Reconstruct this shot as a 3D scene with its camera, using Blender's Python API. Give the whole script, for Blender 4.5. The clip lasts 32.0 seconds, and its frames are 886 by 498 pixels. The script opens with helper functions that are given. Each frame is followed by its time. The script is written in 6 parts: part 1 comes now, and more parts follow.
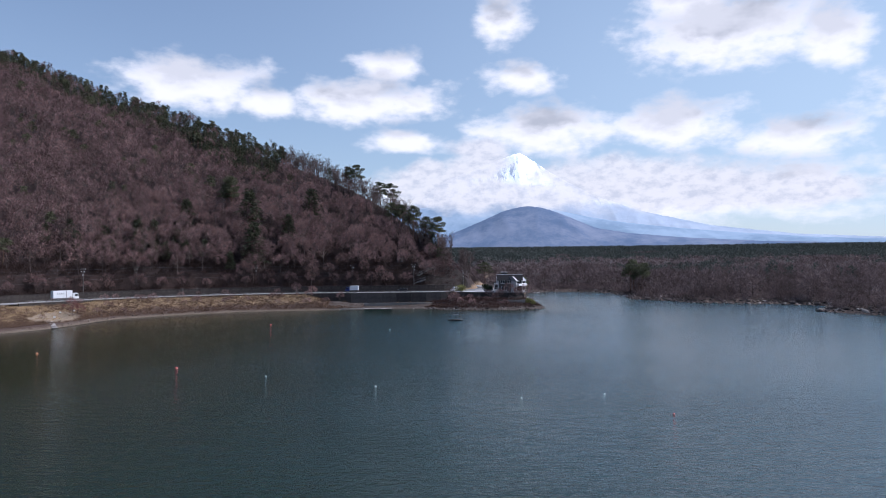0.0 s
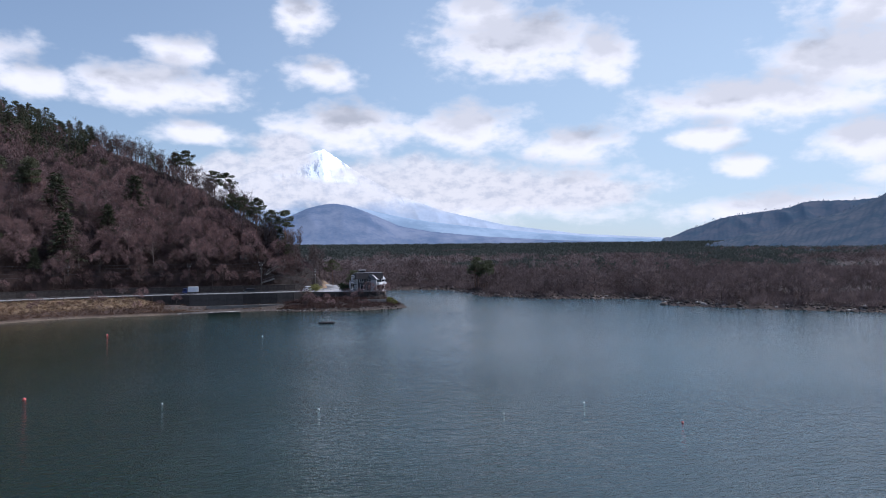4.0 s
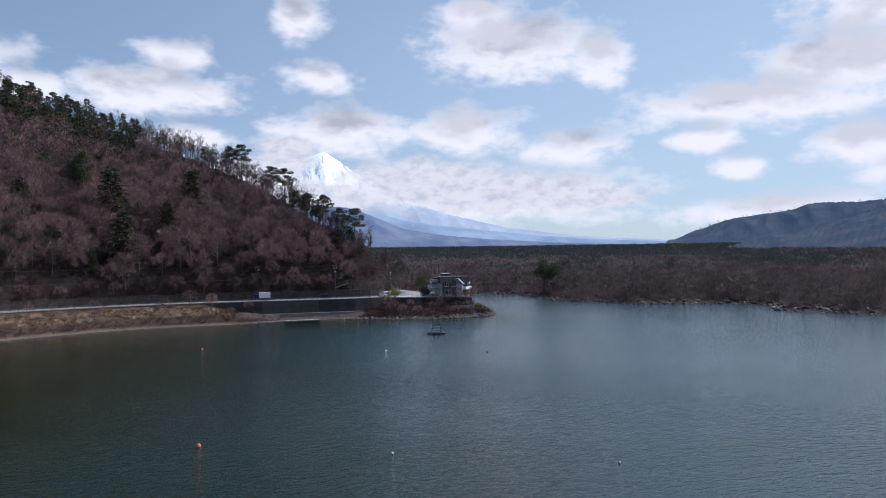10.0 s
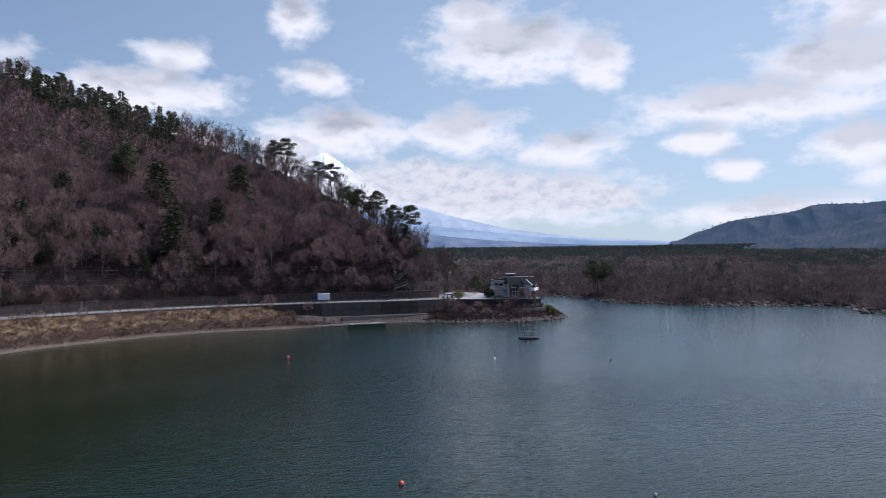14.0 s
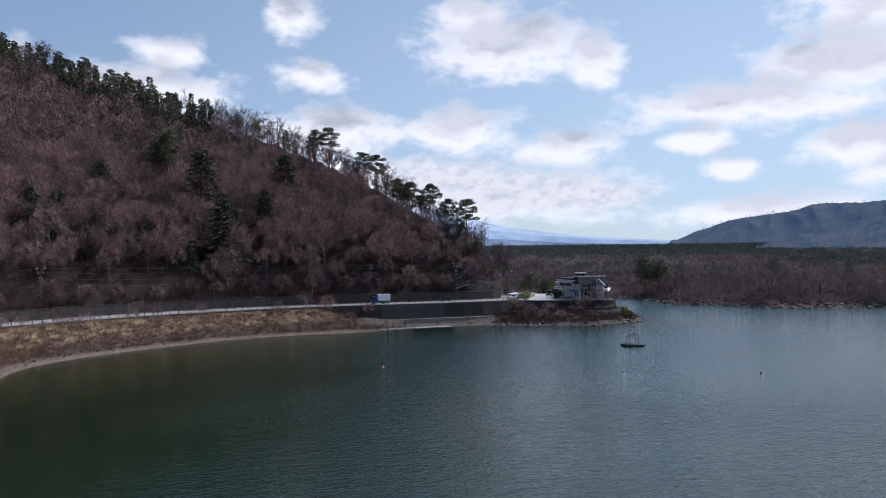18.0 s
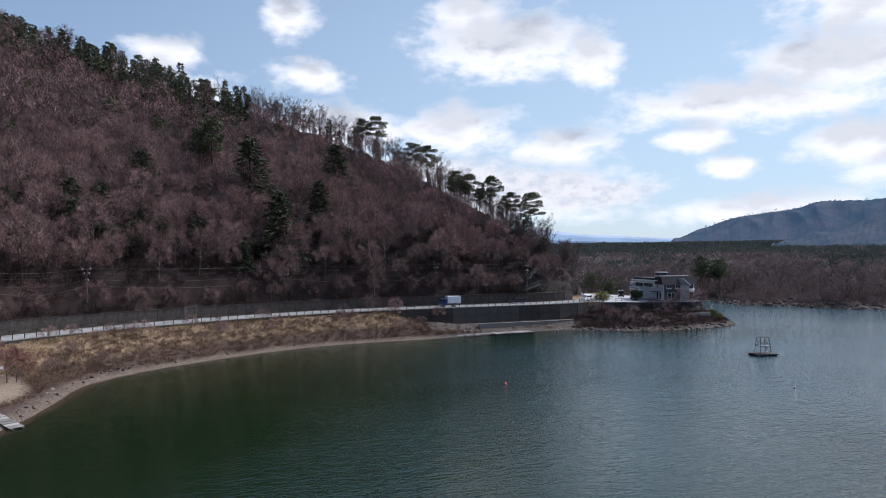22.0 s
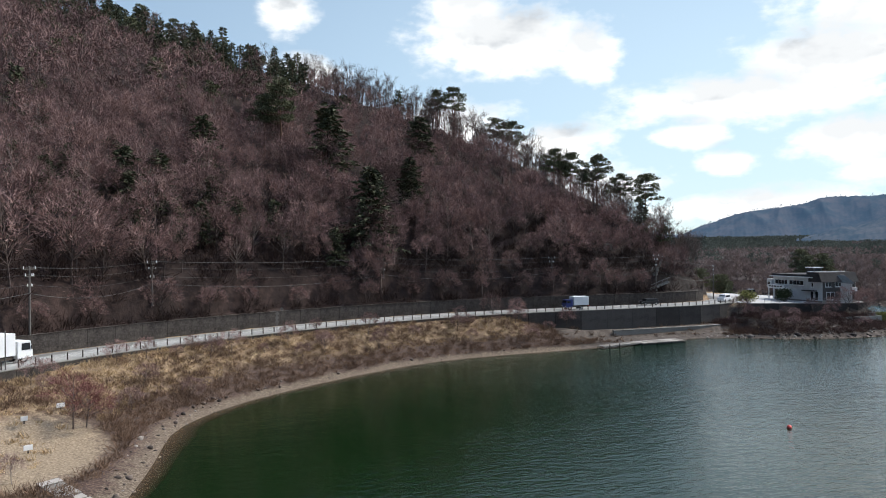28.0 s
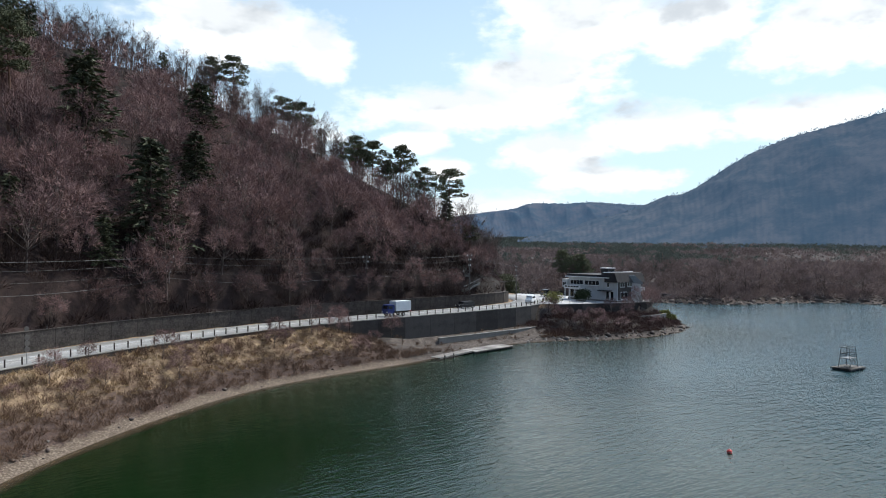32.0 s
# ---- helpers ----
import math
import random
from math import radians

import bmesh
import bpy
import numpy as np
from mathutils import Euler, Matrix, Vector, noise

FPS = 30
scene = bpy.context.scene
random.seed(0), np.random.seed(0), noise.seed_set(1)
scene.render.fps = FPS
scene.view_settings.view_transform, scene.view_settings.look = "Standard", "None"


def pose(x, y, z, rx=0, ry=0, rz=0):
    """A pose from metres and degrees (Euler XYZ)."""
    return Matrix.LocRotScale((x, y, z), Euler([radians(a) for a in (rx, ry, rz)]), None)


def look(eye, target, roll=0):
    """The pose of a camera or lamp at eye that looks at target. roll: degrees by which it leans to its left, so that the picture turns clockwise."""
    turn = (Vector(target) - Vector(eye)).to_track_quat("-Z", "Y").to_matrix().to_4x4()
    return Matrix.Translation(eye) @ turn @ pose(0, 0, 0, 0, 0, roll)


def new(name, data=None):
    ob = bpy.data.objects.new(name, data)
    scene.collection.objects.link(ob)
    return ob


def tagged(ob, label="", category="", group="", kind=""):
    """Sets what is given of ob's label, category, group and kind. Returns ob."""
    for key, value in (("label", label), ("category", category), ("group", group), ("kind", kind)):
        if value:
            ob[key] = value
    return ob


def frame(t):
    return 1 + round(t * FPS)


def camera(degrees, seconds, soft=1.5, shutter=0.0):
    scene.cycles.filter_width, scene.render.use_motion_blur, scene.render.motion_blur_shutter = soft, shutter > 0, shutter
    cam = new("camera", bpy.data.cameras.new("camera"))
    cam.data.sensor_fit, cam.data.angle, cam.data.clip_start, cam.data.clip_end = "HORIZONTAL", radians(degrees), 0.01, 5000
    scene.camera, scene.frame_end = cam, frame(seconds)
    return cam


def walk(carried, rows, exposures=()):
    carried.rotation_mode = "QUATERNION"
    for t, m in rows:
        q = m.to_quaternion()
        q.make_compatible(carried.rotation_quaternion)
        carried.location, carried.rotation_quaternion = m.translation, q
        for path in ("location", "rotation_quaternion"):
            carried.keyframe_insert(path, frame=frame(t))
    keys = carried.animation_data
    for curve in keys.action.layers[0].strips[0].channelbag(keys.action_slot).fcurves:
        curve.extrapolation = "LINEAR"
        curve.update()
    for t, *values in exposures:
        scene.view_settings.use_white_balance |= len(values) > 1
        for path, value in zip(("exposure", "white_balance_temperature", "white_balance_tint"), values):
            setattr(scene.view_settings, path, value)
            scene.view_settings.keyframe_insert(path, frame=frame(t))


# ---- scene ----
cam = camera(65.7, 32.0, 1.0)
# seconds, x, y, z, yaw, pitch, roll
PATH = [
    (0.0, 0.02, 0.04, 19.97, 0.03, 0.75, 0.48),
    (0.5, -2.73, 2.20, 19.95, -0.48, 0.75, 0.49),
    (1.0, -5.22, 4.28, 19.84, -1.88, 0.73, 0.51),
    (1.5, -7.64, 6.53, 19.93, -3.66, 0.71, 0.47),
    (2.0, -10.15, 8.74, 20.07, -5.48, 0.63, 0.51),
    (2.5, -12.53, 10.86, 19.74, -7.36, 0.66, 0.54),
    (3.0, -14.84, 12.90, 19.78, -13.24, 0.52, 0.45),
    (3.5, -17.65, 15.33, 19.90, -16.44, 0.39, 0.43),
    (5.5, -26.64, 26.09, 19.42, -16.47, 0.53, 0.59),
    (6.0, -28.65, 28.52, 19.52, -16.50, 0.54, 0.60),
    (6.5, -30.63, 31.00, 19.50, -16.53, 0.53, 0.60),
    (7.0, -32.62, 33.53, 19.54, -16.57, 0.52, 0.58),
    (7.5, -34.56, 36.22, 19.41, -16.61, 0.57, 0.66),
    (8.0, -36.54, 38.83, 19.55, -16.65, 0.59, 0.67),
    (8.5, -38.66, 41.56, 19.57, -16.68, 0.63, 0.64),
    (9.0, -40.83, 44.19, 19.50, -16.71, 0.67, 0.71),
    (9.5, -43.02, 46.85, 19.57, -16.72, 0.69, 0.66),
    (10.0, -45.19, 49.48, 19.66, -16.72, 0.69, 0.66),
    (10.5, -47.33, 51.93, 19.74, -16.71, 0.70, 0.66),
    (11.0, -49.48, 54.06, 19.31, -16.71, 0.77, 0.74),
    (11.5, -51.80, 56.44, 19.37, -16.74, 0.77, 0.70),
    (12.0, -54.03, 58.89, 19.42, -16.76, 0.75, 0.69),
    (12.5, -56.26, 61.21, 19.23, -16.77, 0.79, 0.71),
    (13.0, -58.49, 63.78, 19.32, -16.80, 0.79, 0.69),
    (13.5, -60.72, 66.40, 19.30, -16.84, 0.81, 0.65),
    (14.0, -62.71, 68.97, 19.26, -16.89, 0.80, 0.61),
    (14.5, -64.86, 71.64, 19.16, -16.96, 0.81, 0.59),
    (16.5, -72.61, 82.48, 19.20, -17.11, 0.74, 0.49),
    (17.0, -74.48, 85.34, 19.24, -17.16, 0.69, 0.46),
    (17.5, -76.35, 88.14, 19.25, -17.22, 0.66, 0.45),
    (18.0, -78.09, 91.12, 19.28, -17.27, 0.66, 0.46),
    (18.5, -79.92, 94.03, 19.22, -17.33, 0.65, 0.48),
    (19.0, -81.71, 96.98, 19.21, -17.37, 0.63, 0.48),
    (19.5, -83.35, 99.54, 19.27, -17.38, 0.61, 0.48),
    (20.0, -85.07, 102.28, 19.25, -17.40, 0.62, 0.52),
    (20.5, -86.84, 105.14, 19.25, -17.42, 0.60, 0.52),
    (21.0, -88.52, 107.92, 19.27, -17.43, 0.58, 0.57),
    (21.5, -90.29, 110.91, 19.29, -17.45, 0.56, 0.56),
    (22.0, -92.02, 113.94, 19.31, -17.47, 0.55, 0.58),
    (22.5, -93.74, 117.08, 19.37, -17.51, 0.50, 0.56),
    (23.0, -95.47, 120.15, 19.35, -17.56, 0.48, 0.55),
    (23.5, -97.30, 123.16, 19.37, -17.61, 0.44, 0.58),
    (24.0, -99.02, 126.29, 19.38, -17.66, 0.39, 0.59),
    (24.5, -100.40, 129.41, 19.40, -17.63, 0.37, 0.60),
    (25.0, -101.51, 132.65, 19.38, -17.64, 0.34, 0.60),
    (25.5, -102.49, 135.87, 19.38, -17.64, 0.31, 0.56),
    (27.5, -106.93, 148.92, 18.69, -17.69, 0.23, 0.54),
    (28.0, -108.09, 152.14, 18.59, -17.70, 0.21, 0.54),
    (28.5, -109.16, 155.40, 18.63, -17.68, 0.18, 0.52),
    (29.0, -110.14, 158.75, 18.61, -17.65, 0.18, 0.52),
    (29.5, -110.90, 162.04, 18.63, -17.59, 0.16, 0.50),
    (30.0, -111.66, 165.35, 18.61, -17.57, 0.17, 0.52),
    (30.5, -111.98, 168.26, 18.85, -20.47, 0.03, 0.29),
    (31.0, -112.48, 171.16, 18.78, -26.68, -0.04, 0.13),
    (31.5, -112.84, 174.28, 18.78, -33.24, -0.07, 0.00),
    (32.0, -113.27, 177.39, 18.78, -39.85, -0.07, -0.11),
]
walk(cam, [(t, pose(x, y, z, 90 + pitch, roll, yaw)) for t, x, y, z, yaw, pitch, roll in PATH],
     [(0.0, -0.16, 5900, 17), (6.0, -0.29, 5900, 16), (10.0, -0.33, 5950, 16), (19.0, -0.22, 6000, 15), (25.0, 0.02, 6350, 10), (28.0, 0.18, 6600, 7), (30.0, 0.32, 6600, 7), (31.0, 0.37, 6550, 7), (32.0, 0.22, 6450, 6)])

# ---- light: sky with broken cloud, sun high on the right ----
SUN_AZ, SUN_EL = 84.0, 50.0
world = bpy.data.worlds.new("World")
scene.world = world
world.use_nodes = True


def link(tree, a, b):
    tree.links.new(a, b)


def math_node(tree, op, a, b=None, clamp=False):
    n = tree.nodes.new("ShaderNodeMath")
    n.operation, n.use_clamp = op, clamp
    for i, v in enumerate((a, b)):
        if v is None:
            continue
        if isinstance(v, (int, float)):
            n.inputs[i].default_value = v
        else:
            tree.links.new(v, n.inputs[i])
    return n.outputs[0]


def mix_colour(tree, fac, a, b, mode="MIX"):
    n = tree.nodes.new("ShaderNodeMix")
    n.data_type, n.blend_type = "RGBA", mode
    for sock, v in ((n.inputs[0], fac), (n.inputs[6], a), (n.inputs[7], b)):
        if isinstance(v, (int, float)):
            sock.default_value = v
        elif isinstance(v, tuple):
            sock.default_value = (*v[:3], 1)
        else:
            tree.links.new(v, sock)
    return n.outputs[2]


def noise_node(tree, vec, scale, detail=3, rough=0.55, out="Fac"):
    n = tree.nodes.new("ShaderNodeTexNoise")
    n.inputs["Scale"].default_value, n.inputs["Detail"].default_value, n.inputs["Roughness"].default_value = scale, detail, rough
    if vec is not None:
        tree.links.new(vec, n.inputs["Vector"])
    return n.outputs[out]


def ramp_node(tree, fac, stops):
    n = tree.nodes.new("ShaderNodeValToRGB")
    el = n.color_ramp.elements
    while len(el) < len(stops):
        el.new(0.5)
    for e, (p, c) in zip(el, stops):
        e.position = p
        e.color = (*c, 1) if isinstance(c, tuple) else (c, c, c, 1)
    tree.links.new(fac, n.inputs[0])
    return n.outputs[0]


def smooth_node(tree, v, lo, hi):
    n = tree.nodes.new("ShaderNodeMapRange")
    n.interpolation_type = "SMOOTHSTEP"
    n.inputs[1].default_value, n.inputs[2].default_value = lo, hi
    tree.links.new(v, n.inputs[0])
    return n.outputs[0]


# clouds: azimuth from +y towards +x, elevation, half width, half height, in degrees
CLOUDS = [(-19.8, 13.8, 5.8, 2.0), (-14.3, 12.6, 2.6, 1.3), (-6.4, 12.9, 6.4, 1.9), (-4.3, 15.6, 3.2, 1.3), (6.4, 14.5, 3.1, 1.3), (5.0, 19.1, 2.3, 2.0), (23.0, 16.9, 7.6, 2.8),
          (20.3, 19.2, 4.0, 2.0), (29.7, 15.7, 2.6, 2.3), (-3.3, 9.6, 3.6, 1.0), (8.4, 10.5, 6.0, 2.0), (18.6, 10.4, 4.9, 2.0), (27.1, 8.7, 4.5, 1.6),
          (41.6, 11.3, 9.8, 2.0), (47.5, 13.5, 6.5, 3.3), (50.8, 17.8, 6.4, 3.7), (37.6, 8.9, 3.3, 1.0), (40.4, 6.6, 2.1, 1.0), (49.1, 7.7, 4.6, 1.8),
          (42.6, 3.2, 7.0, 1.5), (20.6, 5.0, 13.0, 2.4), (59.5, 17.2, 5.5, 2.6), (70.0, 15.6, 7.0, 2.9), (57.0, 9.6, 6.5, 1.7), (67.5, 9.8, 6.0, 1.5), (53.0, 5.6, 5.0, 1.2), (64.0, 20.5, 6.0, 2.0)]


def build_sky():
    nt = world.node_tree
    nt.nodes.clear()
    sky = nt.nodes.new("ShaderNodeTexSky")
    sky.sky_type, sky.sun_disc = "NISHITA", False
    sky.sun_elevation, sky.sun_rotation = radians(SUN_EL), radians(SUN_AZ)
    sky.air_density, sky.dust_density, sky.ozone_density = 1.0, 0.5, 1.5
    co = nt.nodes.new("ShaderNodeTexCoord").outputs["Generated"]
    sep = nt.nodes.new("ShaderNodeSeparateXYZ")
    link(nt, co, sep.inputs[0])
    az = math_node(nt, "MULTIPLY", math_node(nt, "ARCTAN2", sep.outputs[0], sep.outputs[1]), 57.2958)
    el = math_node(nt, "MULTIPLY", math_node(nt, "ARCSINE", sep.outputs[2]), 57.2958)
    pos = nt.nodes.new("ShaderNodeCombineXYZ")
    link(nt, az, pos.inputs[0])
    link(nt, math_node(nt, "MULTIPLY", el, 1.8), pos.inputs[1])
    billow = noise_node(nt, pos.outputs[0], 0.30, 6, 0.5)
    small = noise_node(nt, pos.outputs[0], 1.1, 4, 0.5)
    belly = smooth_node(nt, noise_node(nt, pos.outputs[0], 0.16, 4, 0.5), 0.48, 0.66)

    def field(dv):
        best = None
        for a, e, w, h in CLOUDS:
            x = math_node(nt, "DIVIDE", math_node(nt, "SUBTRACT", az, a), w)
            y = math_node(nt, "DIVIDE", math_node(nt, "SUBTRACT", el, e + dv), h)
            r = math_node(nt, "SQRT", math_node(nt, "ADD", math_node(nt, "MULTIPLY", x, x), math_node(nt, "MULTIPLY", y, y)))
            v = math_node(nt, "SUBTRACT", 1.0, r)
            best = v if best is None else math_node(nt, "MAXIMUM", best, v)
        return math_node(nt, "MAXIMUM", best, -1.2)

    wob = math_node(nt, "MULTIPLY", math_node(nt, "SUBTRACT", billow, 0.5), 1.7)
    wob = math_node(nt, "ADD", wob, math_node(nt, "MULTIPLY", math_node(nt, "SUBTRACT", small, 0.5), 0.5))
    f0 = math_node(nt, "ADD", field(0.0), wob)
    # broken cloud over the rest of the sky
    sun_side = nt.nodes.new("ShaderNodeVectorMath")
    sun_side.operation = "DOT_PRODUCT"
    link(nt, co, sun_side.inputs[0])
    sun_side.inputs[1].default_value = (math.sin(radians(SUN_AZ)), math.cos(radians(SUN_AZ)), 0)
    rest = math_node(nt, "ADD", noise_node(nt, co, 3.2, 6, 0.6), math_node(nt, "SUBTRACT", math_node(nt, "MULTIPLY", smooth_node(nt, sun_side.outputs["Value"], 0.1, 0.8), 0.30), 0.74))
    rest = math_node(nt, "MULTIPLY", rest, 5.0)
    away = smooth_node(nt, math_node(nt, "ABSOLUTE", math_node(nt, "SUBTRACT", az, 22.0)), 48, 70)
    high = smooth_node(nt, el, 20, 32)
    f0 = math_node(nt, "MAXIMUM", f0, math_node(nt, "SUBTRACT", math_node(nt, "ADD", rest, math_node(nt, "MAXIMUM", away, high)), 1.0))
    mask = smooth_node(nt, f0, -0.28, 0.55)
    # greyer towards the flat undersides
    core = smooth_node(nt, math_node(nt, "ADD", field(1.1), math_node(nt, "MULTIPLY", wob, 0.8)), 0.05, 0.75)
    lit = mix_colour(nt, math_node(nt, "MULTIPLY", core, math_node(nt, "ADD", 0.55, math_node(nt, "MULTIPLY", belly, 0.45))), CLOUD_LIT, CLOUD_GREY)
    # cloud is brighter round the sun
    to_sun = nt.nodes.new("ShaderNodeVectorMath")
    to_sun.operation = "DOT_PRODUCT"
    link(nt, co, to_sun.inputs[0])
    ce = math.cos(radians(SUN_EL))
    to_sun.inputs[1].default_value = (math.sin(radians(SUN_AZ)) * ce, math.cos(radians(SUN_AZ)) * ce, math.sin(radians(SUN_EL)))
    halo = math_node(nt, "ADD", 1.0, math_node(nt, "MULTIPLY", smooth_node(nt, to_sun.outputs["Value"], 0.68, 0.98), 0.2))
    sc = nt.nodes.new("ShaderNodeVectorMath")
    sc.operation = "SCALE"
    link(nt, lit, sc.inputs[0])
    link(nt, halo, sc.inputs["Scale"])
    lit = sc.outputs[0]
    # thin white veil low down, stronger towards the sun
    side = math_node(nt, "ADD", 0.30, math_node(nt, "MULTIPLY", smooth_node(nt, to_sun.outputs["Value"], 0.0, 0.75), 0.70))
    veil = math_node(nt, "MULTIPLY", math_node(nt, "MULTIPLY", math_node(nt, "SUBTRACT", 1.0, smooth_node(nt, el, 2.0, 46.0)), 0.88), side)
    base = mix_colour(nt, veil, sky.outputs[0], VEIL)
    glare = math_node(nt, "ADD", 1.0, math_node(nt, "MULTIPLY", math_node(nt, "MULTIPLY", smooth_node(nt, to_sun.outputs["Value"], 0.55, 0.99), smooth_node(nt, el, 21, 42)), 3.0))
    bg = nt.nodes.new("ShaderNodeBackground")
    bg.inputs[1].default_value = SKY_STRENGTH
    sb = nt.nodes.new("ShaderNodeVectorMath")
    sb.operation = "SCALE"
    link(nt, mix_colour(nt, mask, base, lit), sb.inputs[0])
    link(nt, glare, sb.inputs["Scale"])
    link(nt, sb.outputs[0], bg.inputs[0])
    out = nt.nodes.new("ShaderNodeOutputWorld")
    link(nt, bg.outputs[0], out.inputs[0])


SKY_STRENGTH = 0.123
CLOUD_LIT, CLOUD_GREY, VEIL = (9.2, 9.2, 9.4), (4.7, 4.95, 5.4), (5.25, 6.75, 8.0)
build_sky()
sun = new("sun", bpy.data.lights.new("sun", "SUN"))
sun.data.energy, sun.data.angle, sun.data.color = 4.35, radians(0.5), (1.0, 0.95, 0.88)
sun.matrix_world = look((0, 0, 100), (-math.sin(radians(SUN_AZ)) * 100, -math.cos(radians(SUN_AZ)) * 100, 100 - 100 * math.tan(radians(SUN_EL))))


# ---- materials ----
def material(name, low, high, rough=0.85, scale=1.0, bump=0.3, fine=12.0, random_mix=0.0, island=0.0, metal=0.0, spec=0.3, stain=None):
    """Two-scale mottled surface between two colours, with relief; random_mix and island vary it from piece to piece."""
    m = bpy.data.materials.new(name)
    m.use_nodes = True
    nt = m.node_tree
    b = nt.nodes["Principled BSDF"]
    co = nt.nodes.new("ShaderNodeTexCoord").outputs["Object"]
    big = noise_node(nt, co, scale, 4, 0.6)
    small = noise_node(nt, co, scale * fine, 3, 0.6)
    fac = math_node(nt, "ADD", math_node(nt, "MULTIPLY", big, 0.6), math_node(nt, "MULTIPLY", small, 0.4))
    if random_mix:
        r = nt.nodes.new("ShaderNodeObjectInfo").outputs["Random"]
        fac = math_node(nt, "ADD", fac, math_node(nt, "MULTIPLY", math_node(nt, "SUBTRACT", r, 0.5), random_mix))
    if island:
        r = nt.nodes.new("ShaderNodeNewGeometry").outputs["Random Per Island"]
        fac = math_node(nt, "ADD", fac, math_node(nt, "MULTIPLY", math_node(nt, "SUBTRACT", r, 0.5), island))
    col = mix_colour(nt, smooth_node(nt, fac, 0.25, 0.75), low, high)
    if stain:
        col = mix_colour(nt, smooth_node(nt, noise_node(nt, co, scale * 0.4, 5, 0.65), 0.52, 0.68), col, stain)
    link(nt, col, b.inputs["Base Color"])
    b.inputs["Roughness"].default_value, b.inputs["Metallic"].default_value = rough, metal
    b.inputs["Specular IOR Level"].default_value = spec
    if bump:
        bn = nt.nodes.new("ShaderNodeBump")
        bn.inputs["Strength"].default_value, bn.inputs["Distance"].default_value = bump, 0.05
        link(nt, small, bn.inputs["Height"])
        link(nt, bn.outputs[0], b.inputs["Normal"])
    return m


def leaf_material(name, low, high, vary=0.5, tree=0.4, thin=0.0):
    """Leaves, needles or twigs: colour varies from blade to blade and from tree to tree; a little light comes through."""
    m = bpy.data.materials.new(name)
    m.use_nodes = True
    nt = m.node_tree
    b = nt.nodes["Principled BSDF"]
    isl = nt.nodes.new("ShaderNodeNewGeometry").outputs["Random Per Island"]
    geo = nt.nodes.new("ShaderNodeNewGeometry").outputs["Position"]
    patch = noise_node(nt, geo, 0.13, 4, 0.65)
    fac = math_node(nt, "ADD", math_node(nt, "MULTIPLY", isl, vary), math_node(nt, "MULTIPLY", math_node(nt, "SUBTRACT", patch, 0.4), 2.2 * tree))
    obj = nt.nodes.new("ShaderNodeObjectInfo").outputs["Random"]
    tone = nt.nodes.new("ShaderNodeAttribute")
    tone.attribute_name = "tone"
    fac = math_node(nt, "ADD", fac, math_node(nt, "MULTIPLY", math_node(nt, "ADD", obj, math_node(nt, "MULTIPLY", tone.outputs["Fac"], 1.4)), tree * 0.5), True)
    link(nt, mix_colour(nt, fac, low, high), b.inputs["Base Color"])
    b.inputs["Roughness"].default_value, b.inputs["Specular IOR Level"].default_value = 0.8, 0.15
    if thin:
        tl, mx = nt.nodes.new("ShaderNodeBsdfTranslucent"), nt.nodes.new("ShaderNodeMixShader")
        link(nt, mix_colour(nt, fac, low, high), tl.inputs[0])
        mx.inputs[0].default_value = thin
        link(nt, b.outputs[0], mx.inputs[1])
        link(nt, tl.outputs[0], mx.inputs[2])
        link(nt, mx.outputs[0], nt.nodes["Material Output"].inputs[0])
    return m


